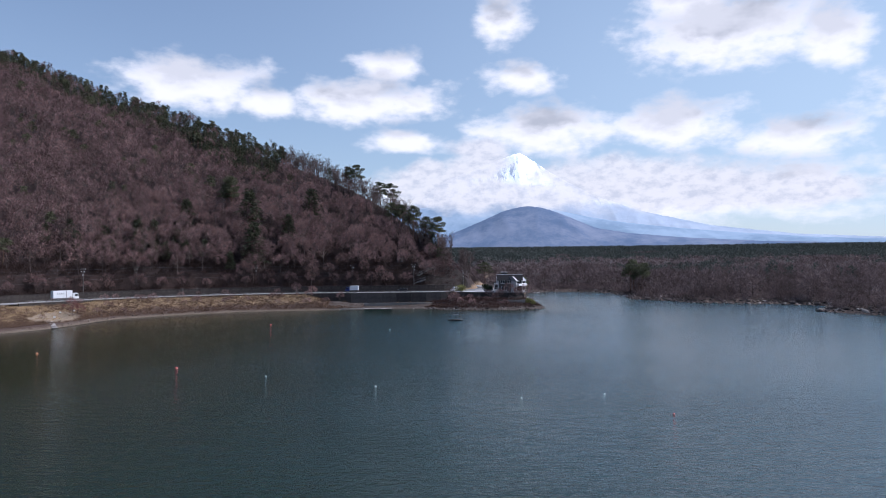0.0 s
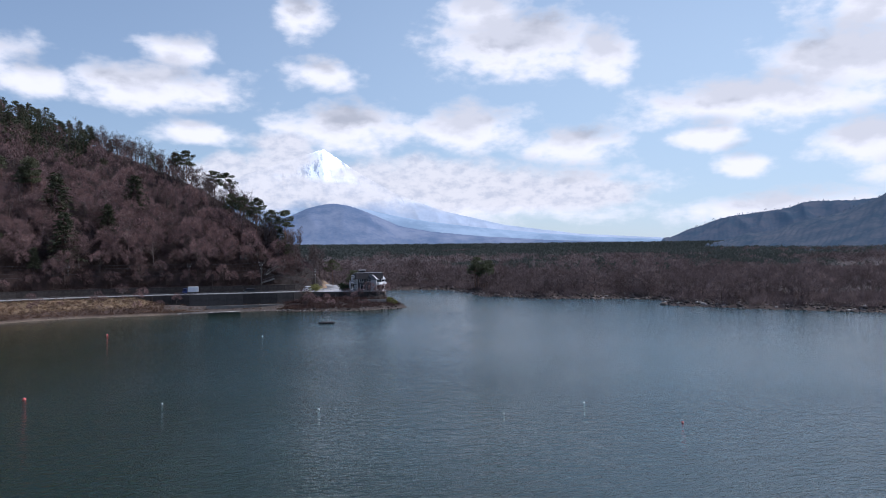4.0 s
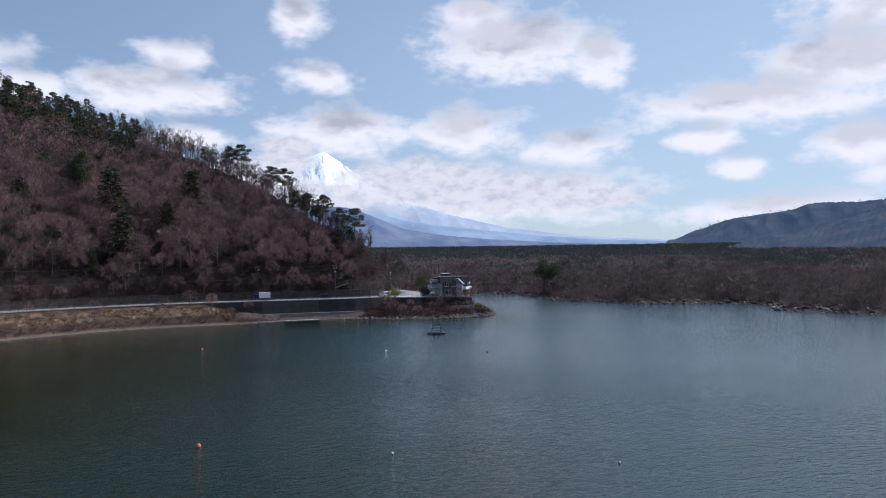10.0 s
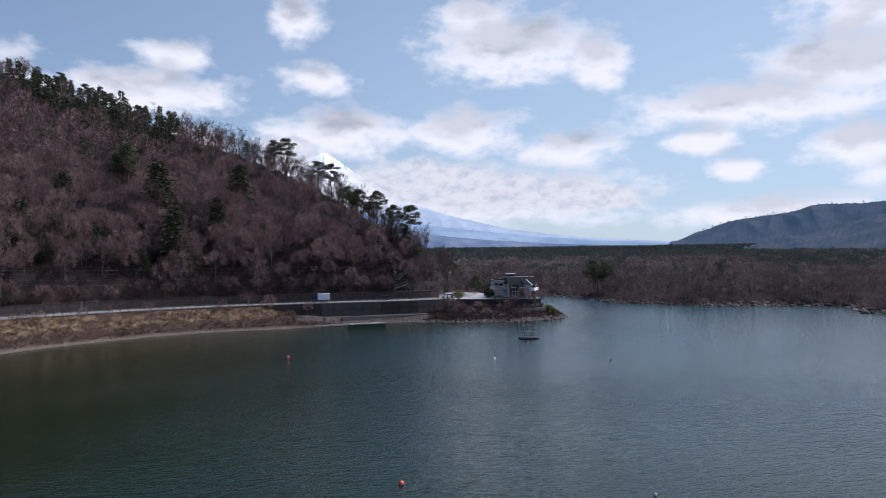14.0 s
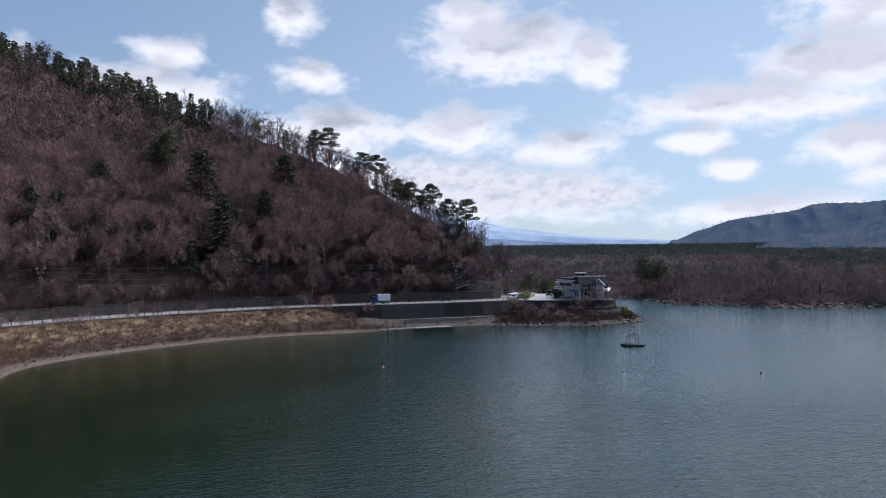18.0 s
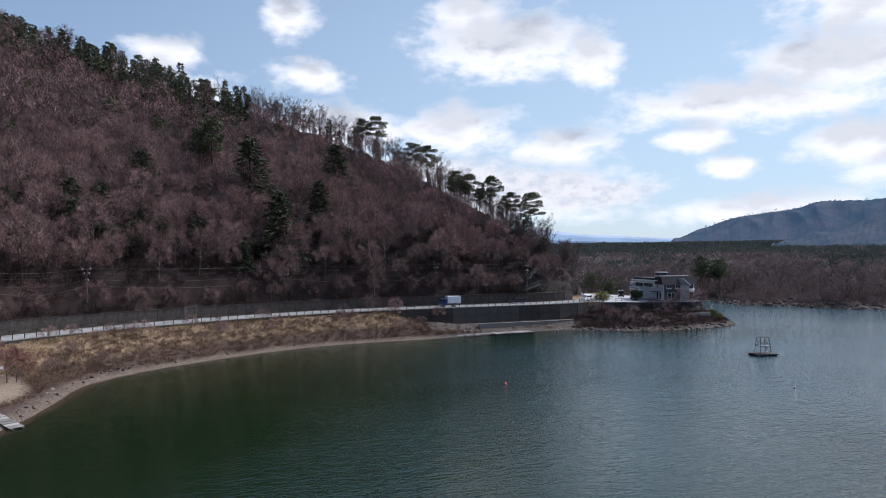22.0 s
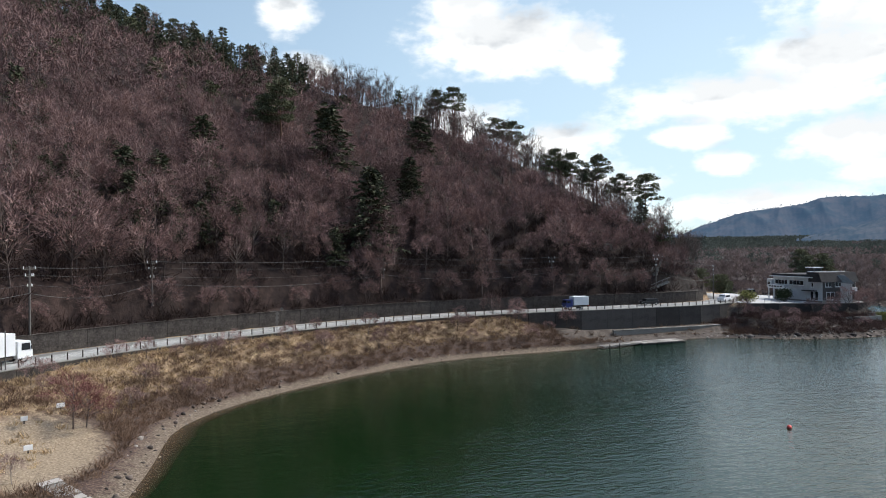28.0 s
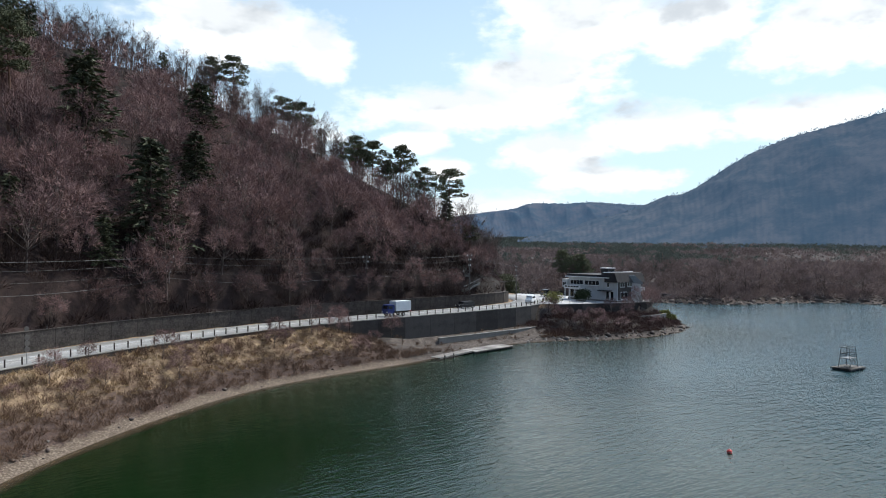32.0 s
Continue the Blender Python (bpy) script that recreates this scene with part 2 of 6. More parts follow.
def ground_material():
    m = bpy.data.materials.new("ground")
    m.use_nodes = True
    nt = m.node_tree
    b = nt.nodes["Principled BSDF"]
    pos = nt.nodes.new("ShaderNodeNewGeometry").outputs["Position"]
    sep = nt.nodes.new("ShaderNodeSeparateXYZ")
    link(nt, pos, sep.inputs[0])
    n1, n2, n3 = noise_node(nt, pos, 0.08, 4, 0.6), noise_node(nt, pos, 0.9, 4, 0.65), noise_node(nt, pos, 5.0, 3, 0.6)
    # near-black litter: shade between the hillside trees is put into its colour
    shaded_litter = ramp_node(nt, math_node(nt, "ADD", math_node(nt, "MULTIPLY", n1, 0.5), math_node(nt, "MULTIPLY", n2, 0.5)), [(0.3, (0.012, 0.008, 0.008)), (0.5, (0.025, 0.016, 0.014)), (0.68, (0.056, 0.035, 0.030))])
    grass = ramp_node(nt, math_node(nt, "ADD", math_node(nt, "MULTIPLY", n2, 0.6), math_node(nt, "MULTIPLY", n3, 0.4)), [(0.34, (0.088, 0.056, 0.036)), (0.5, (0.185, 0.126, 0.078)), (0.66, (0.40, 0.295, 0.175))])
    gravel = ramp_node(nt, n3, [(0.3, (0.050, 0.036, 0.026)), (0.5, (0.108, 0.082, 0.060)), (0.68, (0.22, 0.178, 0.135))])
    z = math_node(nt, "ADD", sep.outputs[2], math_node(nt, "MULTIPLY", math_node(nt, "SUBTRACT", n2, 0.5), 1.6))
    soil = ramp_node(nt, n3, [(0.32, (0.030, 0.019, 0.016)), (0.5, (0.066, 0.043, 0.034)), (0.68, (0.125, 0.085, 0.064))])
    grass = mix_colour(nt, smooth_node(nt, math_node(nt, "ADD", z, math_node(nt, "MULTIPLY", math_node(nt, "SUBTRACT", n1, 0.5), 3.0)), 2.0, 3.6), soil, grass)
    col = mix_colour(nt, smooth_node(nt, z, 0.3, 0.8), gravel, grass)
    col = mix_colour(nt, smooth_node(nt, z, 6.6, 8.4), col, shaded_litter)
    wx = math_node(nt, "POWER", math_node(nt, "MULTIPLY", math_node(nt, "ADD", sep.outputs[0], 124.5), 0.125), 2.0)
    wy = math_node(nt, "POWER", math_node(nt, "MULTIPLY", math_node(nt, "SUBTRACT", sep.outputs[1], 219.0), 0.08), 2.0)
    worn = smooth_node(nt, math_node(nt, "SUBTRACT", math_node(nt, "ADD", 0.35, n2), math_node(nt, "ADD", wx, wy)), 0.0, 0.5)
    sand = ramp_node(nt, n3, [(0.3, (0.12, 0.088, 0.060)), (0.5, (0.21, 0.16, 0.11)), (0.7, (0.33, 0.26, 0.185))])
    col = mix_colour(nt, worn, col, sand)
    bare = math_node(nt, "MULTIPLY", smooth_node(nt, math_node(nt, "ADD", sep.outputs[0], math_node(nt, "MULTIPLY", n1, 8.0)), -46, -38), math_node(nt, "SUBTRACT", 1.0, smooth_node(nt, sep.outputs[2], 5.0, 5.8)))
    rubble = ramp_node(nt, math_node(nt, "ADD", math_node(nt, "MULTIPLY", n2, 0.5), math_node(nt, "MULTIPLY", n3, 0.5)), [(0.36, (0.028, 0.021, 0.018)), (0.5, (0.062, 0.049, 0.041)), (0.62, (0.13, 0.11, 0.093))])
    col = mix_colour(nt, bare, col, rubble)
    cut = math_node(nt, "MULTIPLY", smooth_node(nt, sep.outputs[0], -13.0, -6.0), math_node(nt, "SUBTRACT", 1.0, smooth_node(nt, sep.outputs[1], 303, 309)))
    cut = math_node(nt, "MULTIPLY", cut, smooth_node(nt, sep.outputs[2], 6.3, 7.2))
    scree = ramp_node(nt, math_node(nt, "ADD", math_node(nt, "MULTIPLY", n2, 0.5), math_node(nt, "MULTIPLY", n3, 0.5)), [(0.35, (0.012, 0.009, 0.008)), (0.5, (0.024, 0.019, 0.017)), (0.62, (0.048, 0.039, 0.034))])
    col = mix_colour(nt, cut, col, scree)
    lava = ramp_node(nt, n2, [(0.3, (0.020, 0.016, 0.015)), (0.52, (0.050, 0.036, 0.030)), (0.7, (0.12, 0.080, 0.056))])
    far = smooth_node(nt, sep.outputs[0], 36, 48)
    floor = ramp_node(nt, n2, [(0.3, (0.028, 0.021, 0.019)), (0.5, (0.046, 0.034, 0.031)), (0.7, (0.075, 0.057, 0.050))])
    col = mix_colour(nt, far, col, mix_colour(nt, smooth_node(nt, z, 1.6, 3.0), lava, floor))
    bed = smooth_node(nt, sep.outputs[2], -0.6, 0.05)
    col = mix_colour(nt, bed, (0.035, 0.04, 0.028), col)
    link(nt, col, b.inputs["Base Color"])
    b.inputs["Roughness"].default_value, b.inputs["Specular IOR Level"].default_value = 0.95, 0.2
    bn = nt.nodes.new("ShaderNodeBump")
    bn.inputs["Strength"].default_value, bn.inputs["Distance"].default_value = 0.6, 0.25
    link(nt, math_node(nt, "ADD", n2, math_node(nt, "MULTIPLY", n3, 0.4)), bn.inputs["Height"])
    link(nt, bn.outputs[0], b.inputs["Normal"])
    return m


def water_material():
    m = bpy.data.materials.new("lake_water")
    m.use_nodes = True
    nt = m.node_tree
    b = nt.nodes["Principled BSDF"]
    pos = nt.nodes.new("ShaderNodeNewGeometry").outputs["Position"]
    mp = nt.nodes.new("ShaderNodeMapping")
    mp.inputs["Rotation"].default_value = (0, 0, radians(22))
    mp.inputs["Scale"].default_value = (0.42, 1.1, 1.0)
    link(nt, pos, mp.inputs[0])
    w1, w2 = noise_node(nt, mp.outputs[0], 0.55, 3, 0.6), noise_node(nt, mp.outputs[0], 1.9, 3, 0.6)
    calm = smooth_node(nt, noise_node(nt, pos, 0.012, 3, 0.5), 0.35, 0.65)
    h = math_node(nt, "ADD", math_node(nt, "MULTIPLY", w1, 0.9), math_node(nt, "MULTIPLY", w2, 0.8))
    bn = nt.nodes.new("ShaderNodeBump")
    bn.inputs["Distance"].default_value = WAVE
    link(nt, h, bn.inputs["Height"])
    sx = nt.nodes.new("ShaderNodeSeparateXYZ")
    link(nt, pos, sx.inputs[0])
    open_water = math_node(nt, "ADD", smooth_node(nt, math_node(nt, "ADD", sx.outputs[0], math_node(nt, "MULTIPLY", math_node(nt, "SUBTRACT", noise_node(nt, pos, 0.02, 3, 0.6), 0.5), 60.0)), -100, -10), 0.17, True)
    link(nt, math_node(nt, "MULTIPLY", open_water, math_node(nt, "ADD", 0.6, math_node(nt, "MULTIPLY", calm, 0.4))), bn.inputs["Strength"])
    link(nt, bn.outputs[0], b.inputs["Normal"])
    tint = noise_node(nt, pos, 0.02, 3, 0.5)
    # paler, bluer base over the open reach paints in the sky's reflection
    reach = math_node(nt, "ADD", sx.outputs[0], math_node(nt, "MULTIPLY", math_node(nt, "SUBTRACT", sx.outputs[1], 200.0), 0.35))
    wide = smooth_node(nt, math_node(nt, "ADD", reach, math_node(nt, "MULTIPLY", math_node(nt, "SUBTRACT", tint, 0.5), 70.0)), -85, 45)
    # painted sky sheen held back in the bay, where the headland mirrors dark
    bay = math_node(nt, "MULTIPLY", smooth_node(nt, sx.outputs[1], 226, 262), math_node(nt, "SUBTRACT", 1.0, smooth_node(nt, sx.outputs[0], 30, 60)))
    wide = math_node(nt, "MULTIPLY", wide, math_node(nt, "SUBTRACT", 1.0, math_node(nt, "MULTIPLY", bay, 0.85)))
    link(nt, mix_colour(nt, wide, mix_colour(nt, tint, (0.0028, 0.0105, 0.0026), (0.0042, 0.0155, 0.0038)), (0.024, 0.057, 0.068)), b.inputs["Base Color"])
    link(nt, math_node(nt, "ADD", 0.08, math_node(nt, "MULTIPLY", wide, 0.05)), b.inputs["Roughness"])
    b.inputs["IOR"].default_value = 1.4
    b.inputs["Specular IOR Level"].default_value = 0.5
    return m


def shallow_material():
    m = bpy.data.materials.new("shallow_water")
    m.use_nodes = True
    nt = m.node_tree
    b = nt.nodes["Principled BSDF"]
    pos = nt.nodes.new("ShaderNodeNewGeometry").outputs["Position"]
    n = noise_node(nt, pos, 1.6, 4, 0.6)
    link(nt, mix_colour(nt, smooth_node(nt, n, 0.35, 0.65), (0.055, 0.038, 0.024), (0.10, 0.070, 0.045)), b.inputs["Base Color"])
    b.inputs["Roughness"].default_value, b.inputs["IOR"].default_value = 0.15, 1.33
    at = nt.nodes.new("ShaderNodeAttribute")
    at.attribute_name = "thin"
    link(nt, math_node(nt, "MULTIPLY", at.outputs["Fac"], math_node(nt, "ADD", 0.5, n), True), b.inputs["Alpha"])
    return m


def far_material(name, low, high, scale, haze_glow, snow=None):
    """Distant slopes: woods and bare patches; air haze is put in as blue glow."""
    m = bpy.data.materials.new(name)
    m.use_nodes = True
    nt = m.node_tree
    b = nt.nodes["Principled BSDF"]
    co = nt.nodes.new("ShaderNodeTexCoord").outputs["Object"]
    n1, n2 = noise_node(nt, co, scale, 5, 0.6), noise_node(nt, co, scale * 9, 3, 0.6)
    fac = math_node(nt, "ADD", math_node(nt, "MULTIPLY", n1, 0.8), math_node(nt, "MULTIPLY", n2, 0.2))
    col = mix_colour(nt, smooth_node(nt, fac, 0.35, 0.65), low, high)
    if snow:
        sep = nt.nodes.new("ShaderNodeSeparateXYZ")
        link(nt, co, sep.inputs[0])
        st = nt.nodes.new("ShaderNodeMapping")
        st.inputs["Rotation"].default_value = (0, radians(28), 0)
        st.inputs["Scale"].default_value = (1, 0.2, 0.14)
        link(nt, co, st.inputs[0])
        streak = noise_node(nt, st.outputs[0], 0.02, 5, 0.7)
        z = math_node(nt, "ADD", sep.outputs[2], math_node(nt, "MULTIPLY", math_node(nt, "SUBTRACT", streak, 0.5), snow[2]))
        col = mix_colour(nt, smooth_node(nt, z, snow[0], snow[1]), col, mix_colour(nt, smooth_node(nt, noise_node(nt, st.outputs[0], 0.02, 6, 0.72), 0.52, 0.62), (0.88, 0.90, 0.92), (0.20, 0.24, 0.32)))
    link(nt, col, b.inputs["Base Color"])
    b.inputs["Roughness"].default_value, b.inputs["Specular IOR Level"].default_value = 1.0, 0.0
    b.inputs["Emission Color"].default_value, b.inputs["Emission Strength"].default_value = (*haze_glow[:3], 1), haze_glow[3]
    bn = nt.nodes.new("ShaderNodeBump")
    bn.inputs["Strength"].default_value, bn.inputs["Distance"].default_value = 0.25 if snow else 0.07, 8.0
    link(nt, n2, bn.inputs["Height"])
    link(nt, bn.outputs[0], b.inputs["Normal"])
    return m


WAVE = 0.26
GROUND, WATER, SHALLOW = ground_material(), water_material(), shallow_material()
TWIG = leaf_material("bare_twigs", (0.032, 0.019, 0.019), (0.280, 0.178, 0.162), 0.4, 0.75)
CREST_TWIG = leaf_material("grey_crest_twigs", (0.045, 0.032, 0.029), (0.20, 0.145, 0.130), 0.4, 0.5)
# needles and twigs of the far plain, greyed and lifted to paint in haze
HAZY_NEEDLE = leaf_material("hazy_conifer_needles", (0.048, 0.058, 0.052), (0.094, 0.106, 0.088), 0.3, 0.6, 0.3)
HAZY_TWIG = leaf_material("hazy_bare_twigs", (0.085, 0.064, 0.061), (0.250, 0.190, 0.178), 0.25, 0.9, 0.3)
BRUSH = leaf_material("dry_brush", (0.070, 0.042, 0.030), (0.25, 0.162, 0.105))
RUSSET = leaf_material("russet_twigs", (0.11, 0.042, 0.040), (0.26, 0.115, 0.105))
HEAD_BRUSH = leaf_material("dark_headland_brush", (0.038, 0.022, 0.021), (0.15, 0.088, 0.070))
# undergrowth twigs, darkened in colour for the shade at the hill foot
SHADED_THICKET = leaf_material("shaded_thicket", (0.014, 0.009, 0.008), (0.085, 0.052, 0.043))
STRAW = leaf_material("dry_grass", (0.25, 0.165, 0.092), (0.58, 0.435, 0.255))
ROCK = material("lava_rock", (0.032, 0.026, 0.024), (0.125, 0.098, 0.082), 0.95, 0.5, 0.6, 8.0, 0.5, 0.7)
PALE_ROCK = material("shore_stone", (0.11, 0.097, 0.087), (0.29, 0.262, 0.235), 0.95, 0.7, 0.6, 8.0, 0.5, 0.7)
BARK = material("grey_bark", (0.042, 0.031, 0.028), (0.12, 0.092, 0.080), 0.95, 0.8, 0.4, 9.0, 0.5)
PALE_BARK = material("pale_bark", (0.09, 0.072, 0.064), (0.21, 0.175, 0.155), 0.95, 0.8, 0.4, 9.0, 0.5)
PINE_BARK = material("red_pine_bark", (0.09, 0.055, 0.04), (0.22, 0.13, 0.09), 0.95, 0.8, 0.4, 9.0)
NEEDLE = leaf_material("pine_needles", (0.050, 0.057, 0.033), (0.165, 0.170, 0.095))
FIR = leaf_material("dark_fir_needles", (0.034, 0.040, 0.024), (0.105, 0.112, 0.064))
ASPHALT = material("worn_asphalt", (0.17, 0.167, 0.16), (0.26, 0.256, 0.245), 0.9, 0.25, 0.15, 30.0)
CONCRETE = material("weathered_concrete", (0.13, 0.125, 0.115), (0.24, 0.23, 0.21), 0.9, 0.35, 0.3, 14.0, 0.0, 0.0, 0.0, 0.3, (0.06, 0.055, 0.048))


# ---- mesh tools ----
def mesh_from(name, verts, faces, mats, mat_index=None, smooth=False):
    """A mesh from numpy arrays of vertices and of triangles or quads."""
    me = bpy.data.meshes.new(name)
    verts = np.asarray(verts, dtype=np.float32)
    faces = np.asarray(faces, dtype=np.int32)
    n, k = faces.shape
    me.vertices.add(len(verts))
    me.vertices.foreach_set("co", verts.ravel())
    me.loops.add(n * k)
    me.loops.foreach_set("vertex_index", faces.ravel())
    me.polygons.add(n)
    me.polygons.foreach_set("loop_start", np.arange(0, n * k, k, dtype=np.int32))
    if mat_index is not None:
        me.polygons.foreach_set("material_index", np.asarray(mat_index, dtype=np.int32))
    if smooth:
        me.polygons.foreach_set("use_smooth", np.ones(n, dtype=bool))
    for m in mats if isinstance(mats, (list, tuple)) else [mats]:
        me.materials.append(m)
    me.update(calc_edges=True)
    return me


def part(name, bm, mat, parent=None, label=""):
    """Links a bmesh, or a mesh, as one object under a thing or part."""
    if isinstance(bm, bmesh.types.BMesh):
        me = bpy.data.meshes.new(name)
        bm.to_mesh(me)
        bm.free()
        me.materials.append(mat)
    else:
        me = bm
    ob = new(name, me)
    ob.parent = parent
    return tagged(ob, label)


def thing(name, m, label, category, group="", kind=""):
    ob = new(name)
    ob.empty_display_size = 0.3
    ob.matrix_world = m
    return tagged(ob, label, category, group, kind)


def box(bm, lo, hi, bevel=0.0):
    c = [(a + b) / 2 for a, b in zip(lo, hi)]
    s = [abs(b - a) for a, b in zip(lo, hi)]
    r = bmesh.ops.create_cube(bm, size=1, matrix=Matrix.LocRotScale(c, None, s))
    if bevel:
        es = list({e for v in r["verts"] for e in v.link_edges})
        bmesh.ops.bevel(bm, geom=es, offset=bevel, segments=2, affect="EDGES", profile=0.6)
    return bm


def tube(bm, a, b, r1, r2=None, seg=8):
    a, b = Vector(a), Vector(b)
    d = b - a
    m = Matrix.Translation((a + b) / 2) @ d.to_track_quat("Z", "Y").to_matrix().to_4x4()
    bmesh.ops.create_cone(bm, cap_ends=True, segments=seg, radius1=r1, radius2=r1 if r2 is None else r2, depth=d.length, matrix=m)
    return bm


def boxed(lo, hi, bevel=0.0):
    return box(bmesh.new(), lo, hi, bevel)


def tubed(a, b, r1, r2=None, seg=8):
    return tube(bmesh.new(), a, b, r1, r2, seg)


# ---- plan: lake shore, road, ridge ----
SHORE = [(-1500, -900), (-300, -60), (-170, 110), (-140, 165), (-122, 190), (-116, 203), (-114, 218), (-113.8, 230), (-107.5, 240), (-98, 248.5), (-87, 256.5), (-75, 263), (-62, 265.8),
         (-48, 266.5), (-40, 268), (-17, 273), (-8, 271.5), (1, 264.5), (13, 261.5), (24, 261), (34, 264.6), (42.3, 268.0), (39, 275), (31, 290), (27, 312), (32, 345), (44, 378), (57, 392),
         (76, 391), (89, 381), (92, 352), (90, 331), (86, 320), (101, 306), (106, 290), (127, 285), (146, 272), (150, 262), (136, 249), (130.5, 243.5), (138, 231), (150, 215), (168, 197),
         (215, 150), (300, 60), (500, -300), (900, -1200)]
NEAR_EDGE = [(-230, 60), (-175, 160), (-150, 212), (-137, 231.5), (-130.5, 239.3), (-124, 246.8), (-117, 252.6), (-107.5, 259.6), (-96.5, 266), (-84, 271.8), (-70, 276.4), (-54, 279.3), (-34, 279.9), (-13, 280.3),
             (3, 282.5), (12, 288), (18, 297), (24, 315), (20, 345), (0, 400), (-30, 460)]
ROAD_Z, HALF = 6.1, 3.6
RIDGE = [(12.5, 299, 7.0), (6, 302, 19), (-3, 309.5, 27), (-13.5, 318, 32.5), (-27, 334, 43), (-44.6, 347, 54.5), (-88, 372, 74), (-131, 397, 92), (-218, 447, 126), (-304, 497, 164), (-480, 599, 236), (-800, 780, 300)]
PAD_WALL = [(-3, 283), (4, 281.2), (9, 279.2), (22, 273.2), (31, 271.2), (34.5, 274), (33.5, 284), (31, 296), (29, 320)]


def resample(pts, step):
    p = np.array(pts, dtype=float)
    seg = np.linalg.norm(np.diff(p[:, :2], axis=0), axis=1)
    s = np.concatenate(([0], np.cumsum(seg)))
    n = max(2, int(s[-1] / step))
    t = np.linspace(0, s[-1], n)
    out = np.stack([np.interp(t, s, p[:, k]) for k in range(p.shape[1])], 1)
    w = 4
    sm = out.copy()
    for _ in range(w):
        sm[1:-1] = (sm[:-2] + 2 * sm[1:-1] + sm[2:]) / 4
    return sm


def line_distance(P, line):
    """Signed distance of points to a polyline (positive to its left), and the place along it."""
    best, sign, where = np.full(len(P), 1e9), np.ones(len(P)), np.zeros(len(P))
    for i in range(len(line) - 1):
        a, b = line[i, :2], line[i + 1, :2]
        d = b - a
        t = np.clip(((P - a) @ d) / (d @ d), 0, 1)
        q = P - (a + t[:, None] * d)
        r = np.hypot(q[:, 0], q[:, 1])
        m = r < best - 1e-9
        best[m], where[m] = r[m], (i + t)[m]
        sign[m] = np.sign(d[0] * (P[m, 1] - a[1]) - d[1] * (P[m, 0] - a[0]))
    return best * np.where(sign == 0, 1, sign), where


def inside(P, poly):
    r = np.zeros(len(P), dtype=bool)
    x, y = P[:, 0], P[:, 1]
    for (x1, y1), (x2, y2) in zip(poly, np.roll(poly, -1, axis=0)):
        c = (y1 > y) != (y2 > y)
        r ^= c & (x < (x2 - x1) * (y - y1) / (y2 - y1 + 1e-12) + x1)
    return r


def wave_noise(x, y, s, seed):
    """Cheap smooth noise in numpy: turned sine waves."""
    rng = np.random.RandomState(seed)
    v = np.zeros_like(x)
    for k in range(7):
        a, p, f = rng.uniform(0, 6.28), rng.uniform(0, 6.28), s * rng.uniform(0.6, 1.9)
        v += np.sin((x * np.cos(a) + y * np.sin(a)) * f + p + 1.3 * np.sin((x * np.sin(a) - y * np.cos(a)) * f * 0.7 + p))
    return v / 7


shore_line = resample(SHORE, 3.0)
shore_coarse = np.array(SHORE, dtype=float)
road_near = resample(NEAR_EDGE, 4.0)
tang = np.gradient(road_near, axis=0)
tang /= np.linalg.norm(tang, axis=1)[:, None]
left = np.stack([-tang[:, 1], tang[:, 0]], 1)
road_mid, road_far = road_near + left * HALF, road_near + left * 2 * HALF
ridge = resample(RIDGE, 8.0)
pad_wall = resample(PAD_WALL, 1.5)
smooth01 = lambda v: np.clip(v, 0, 1) ** 2 * (3 - 2 * np.clip(v, 0, 1))


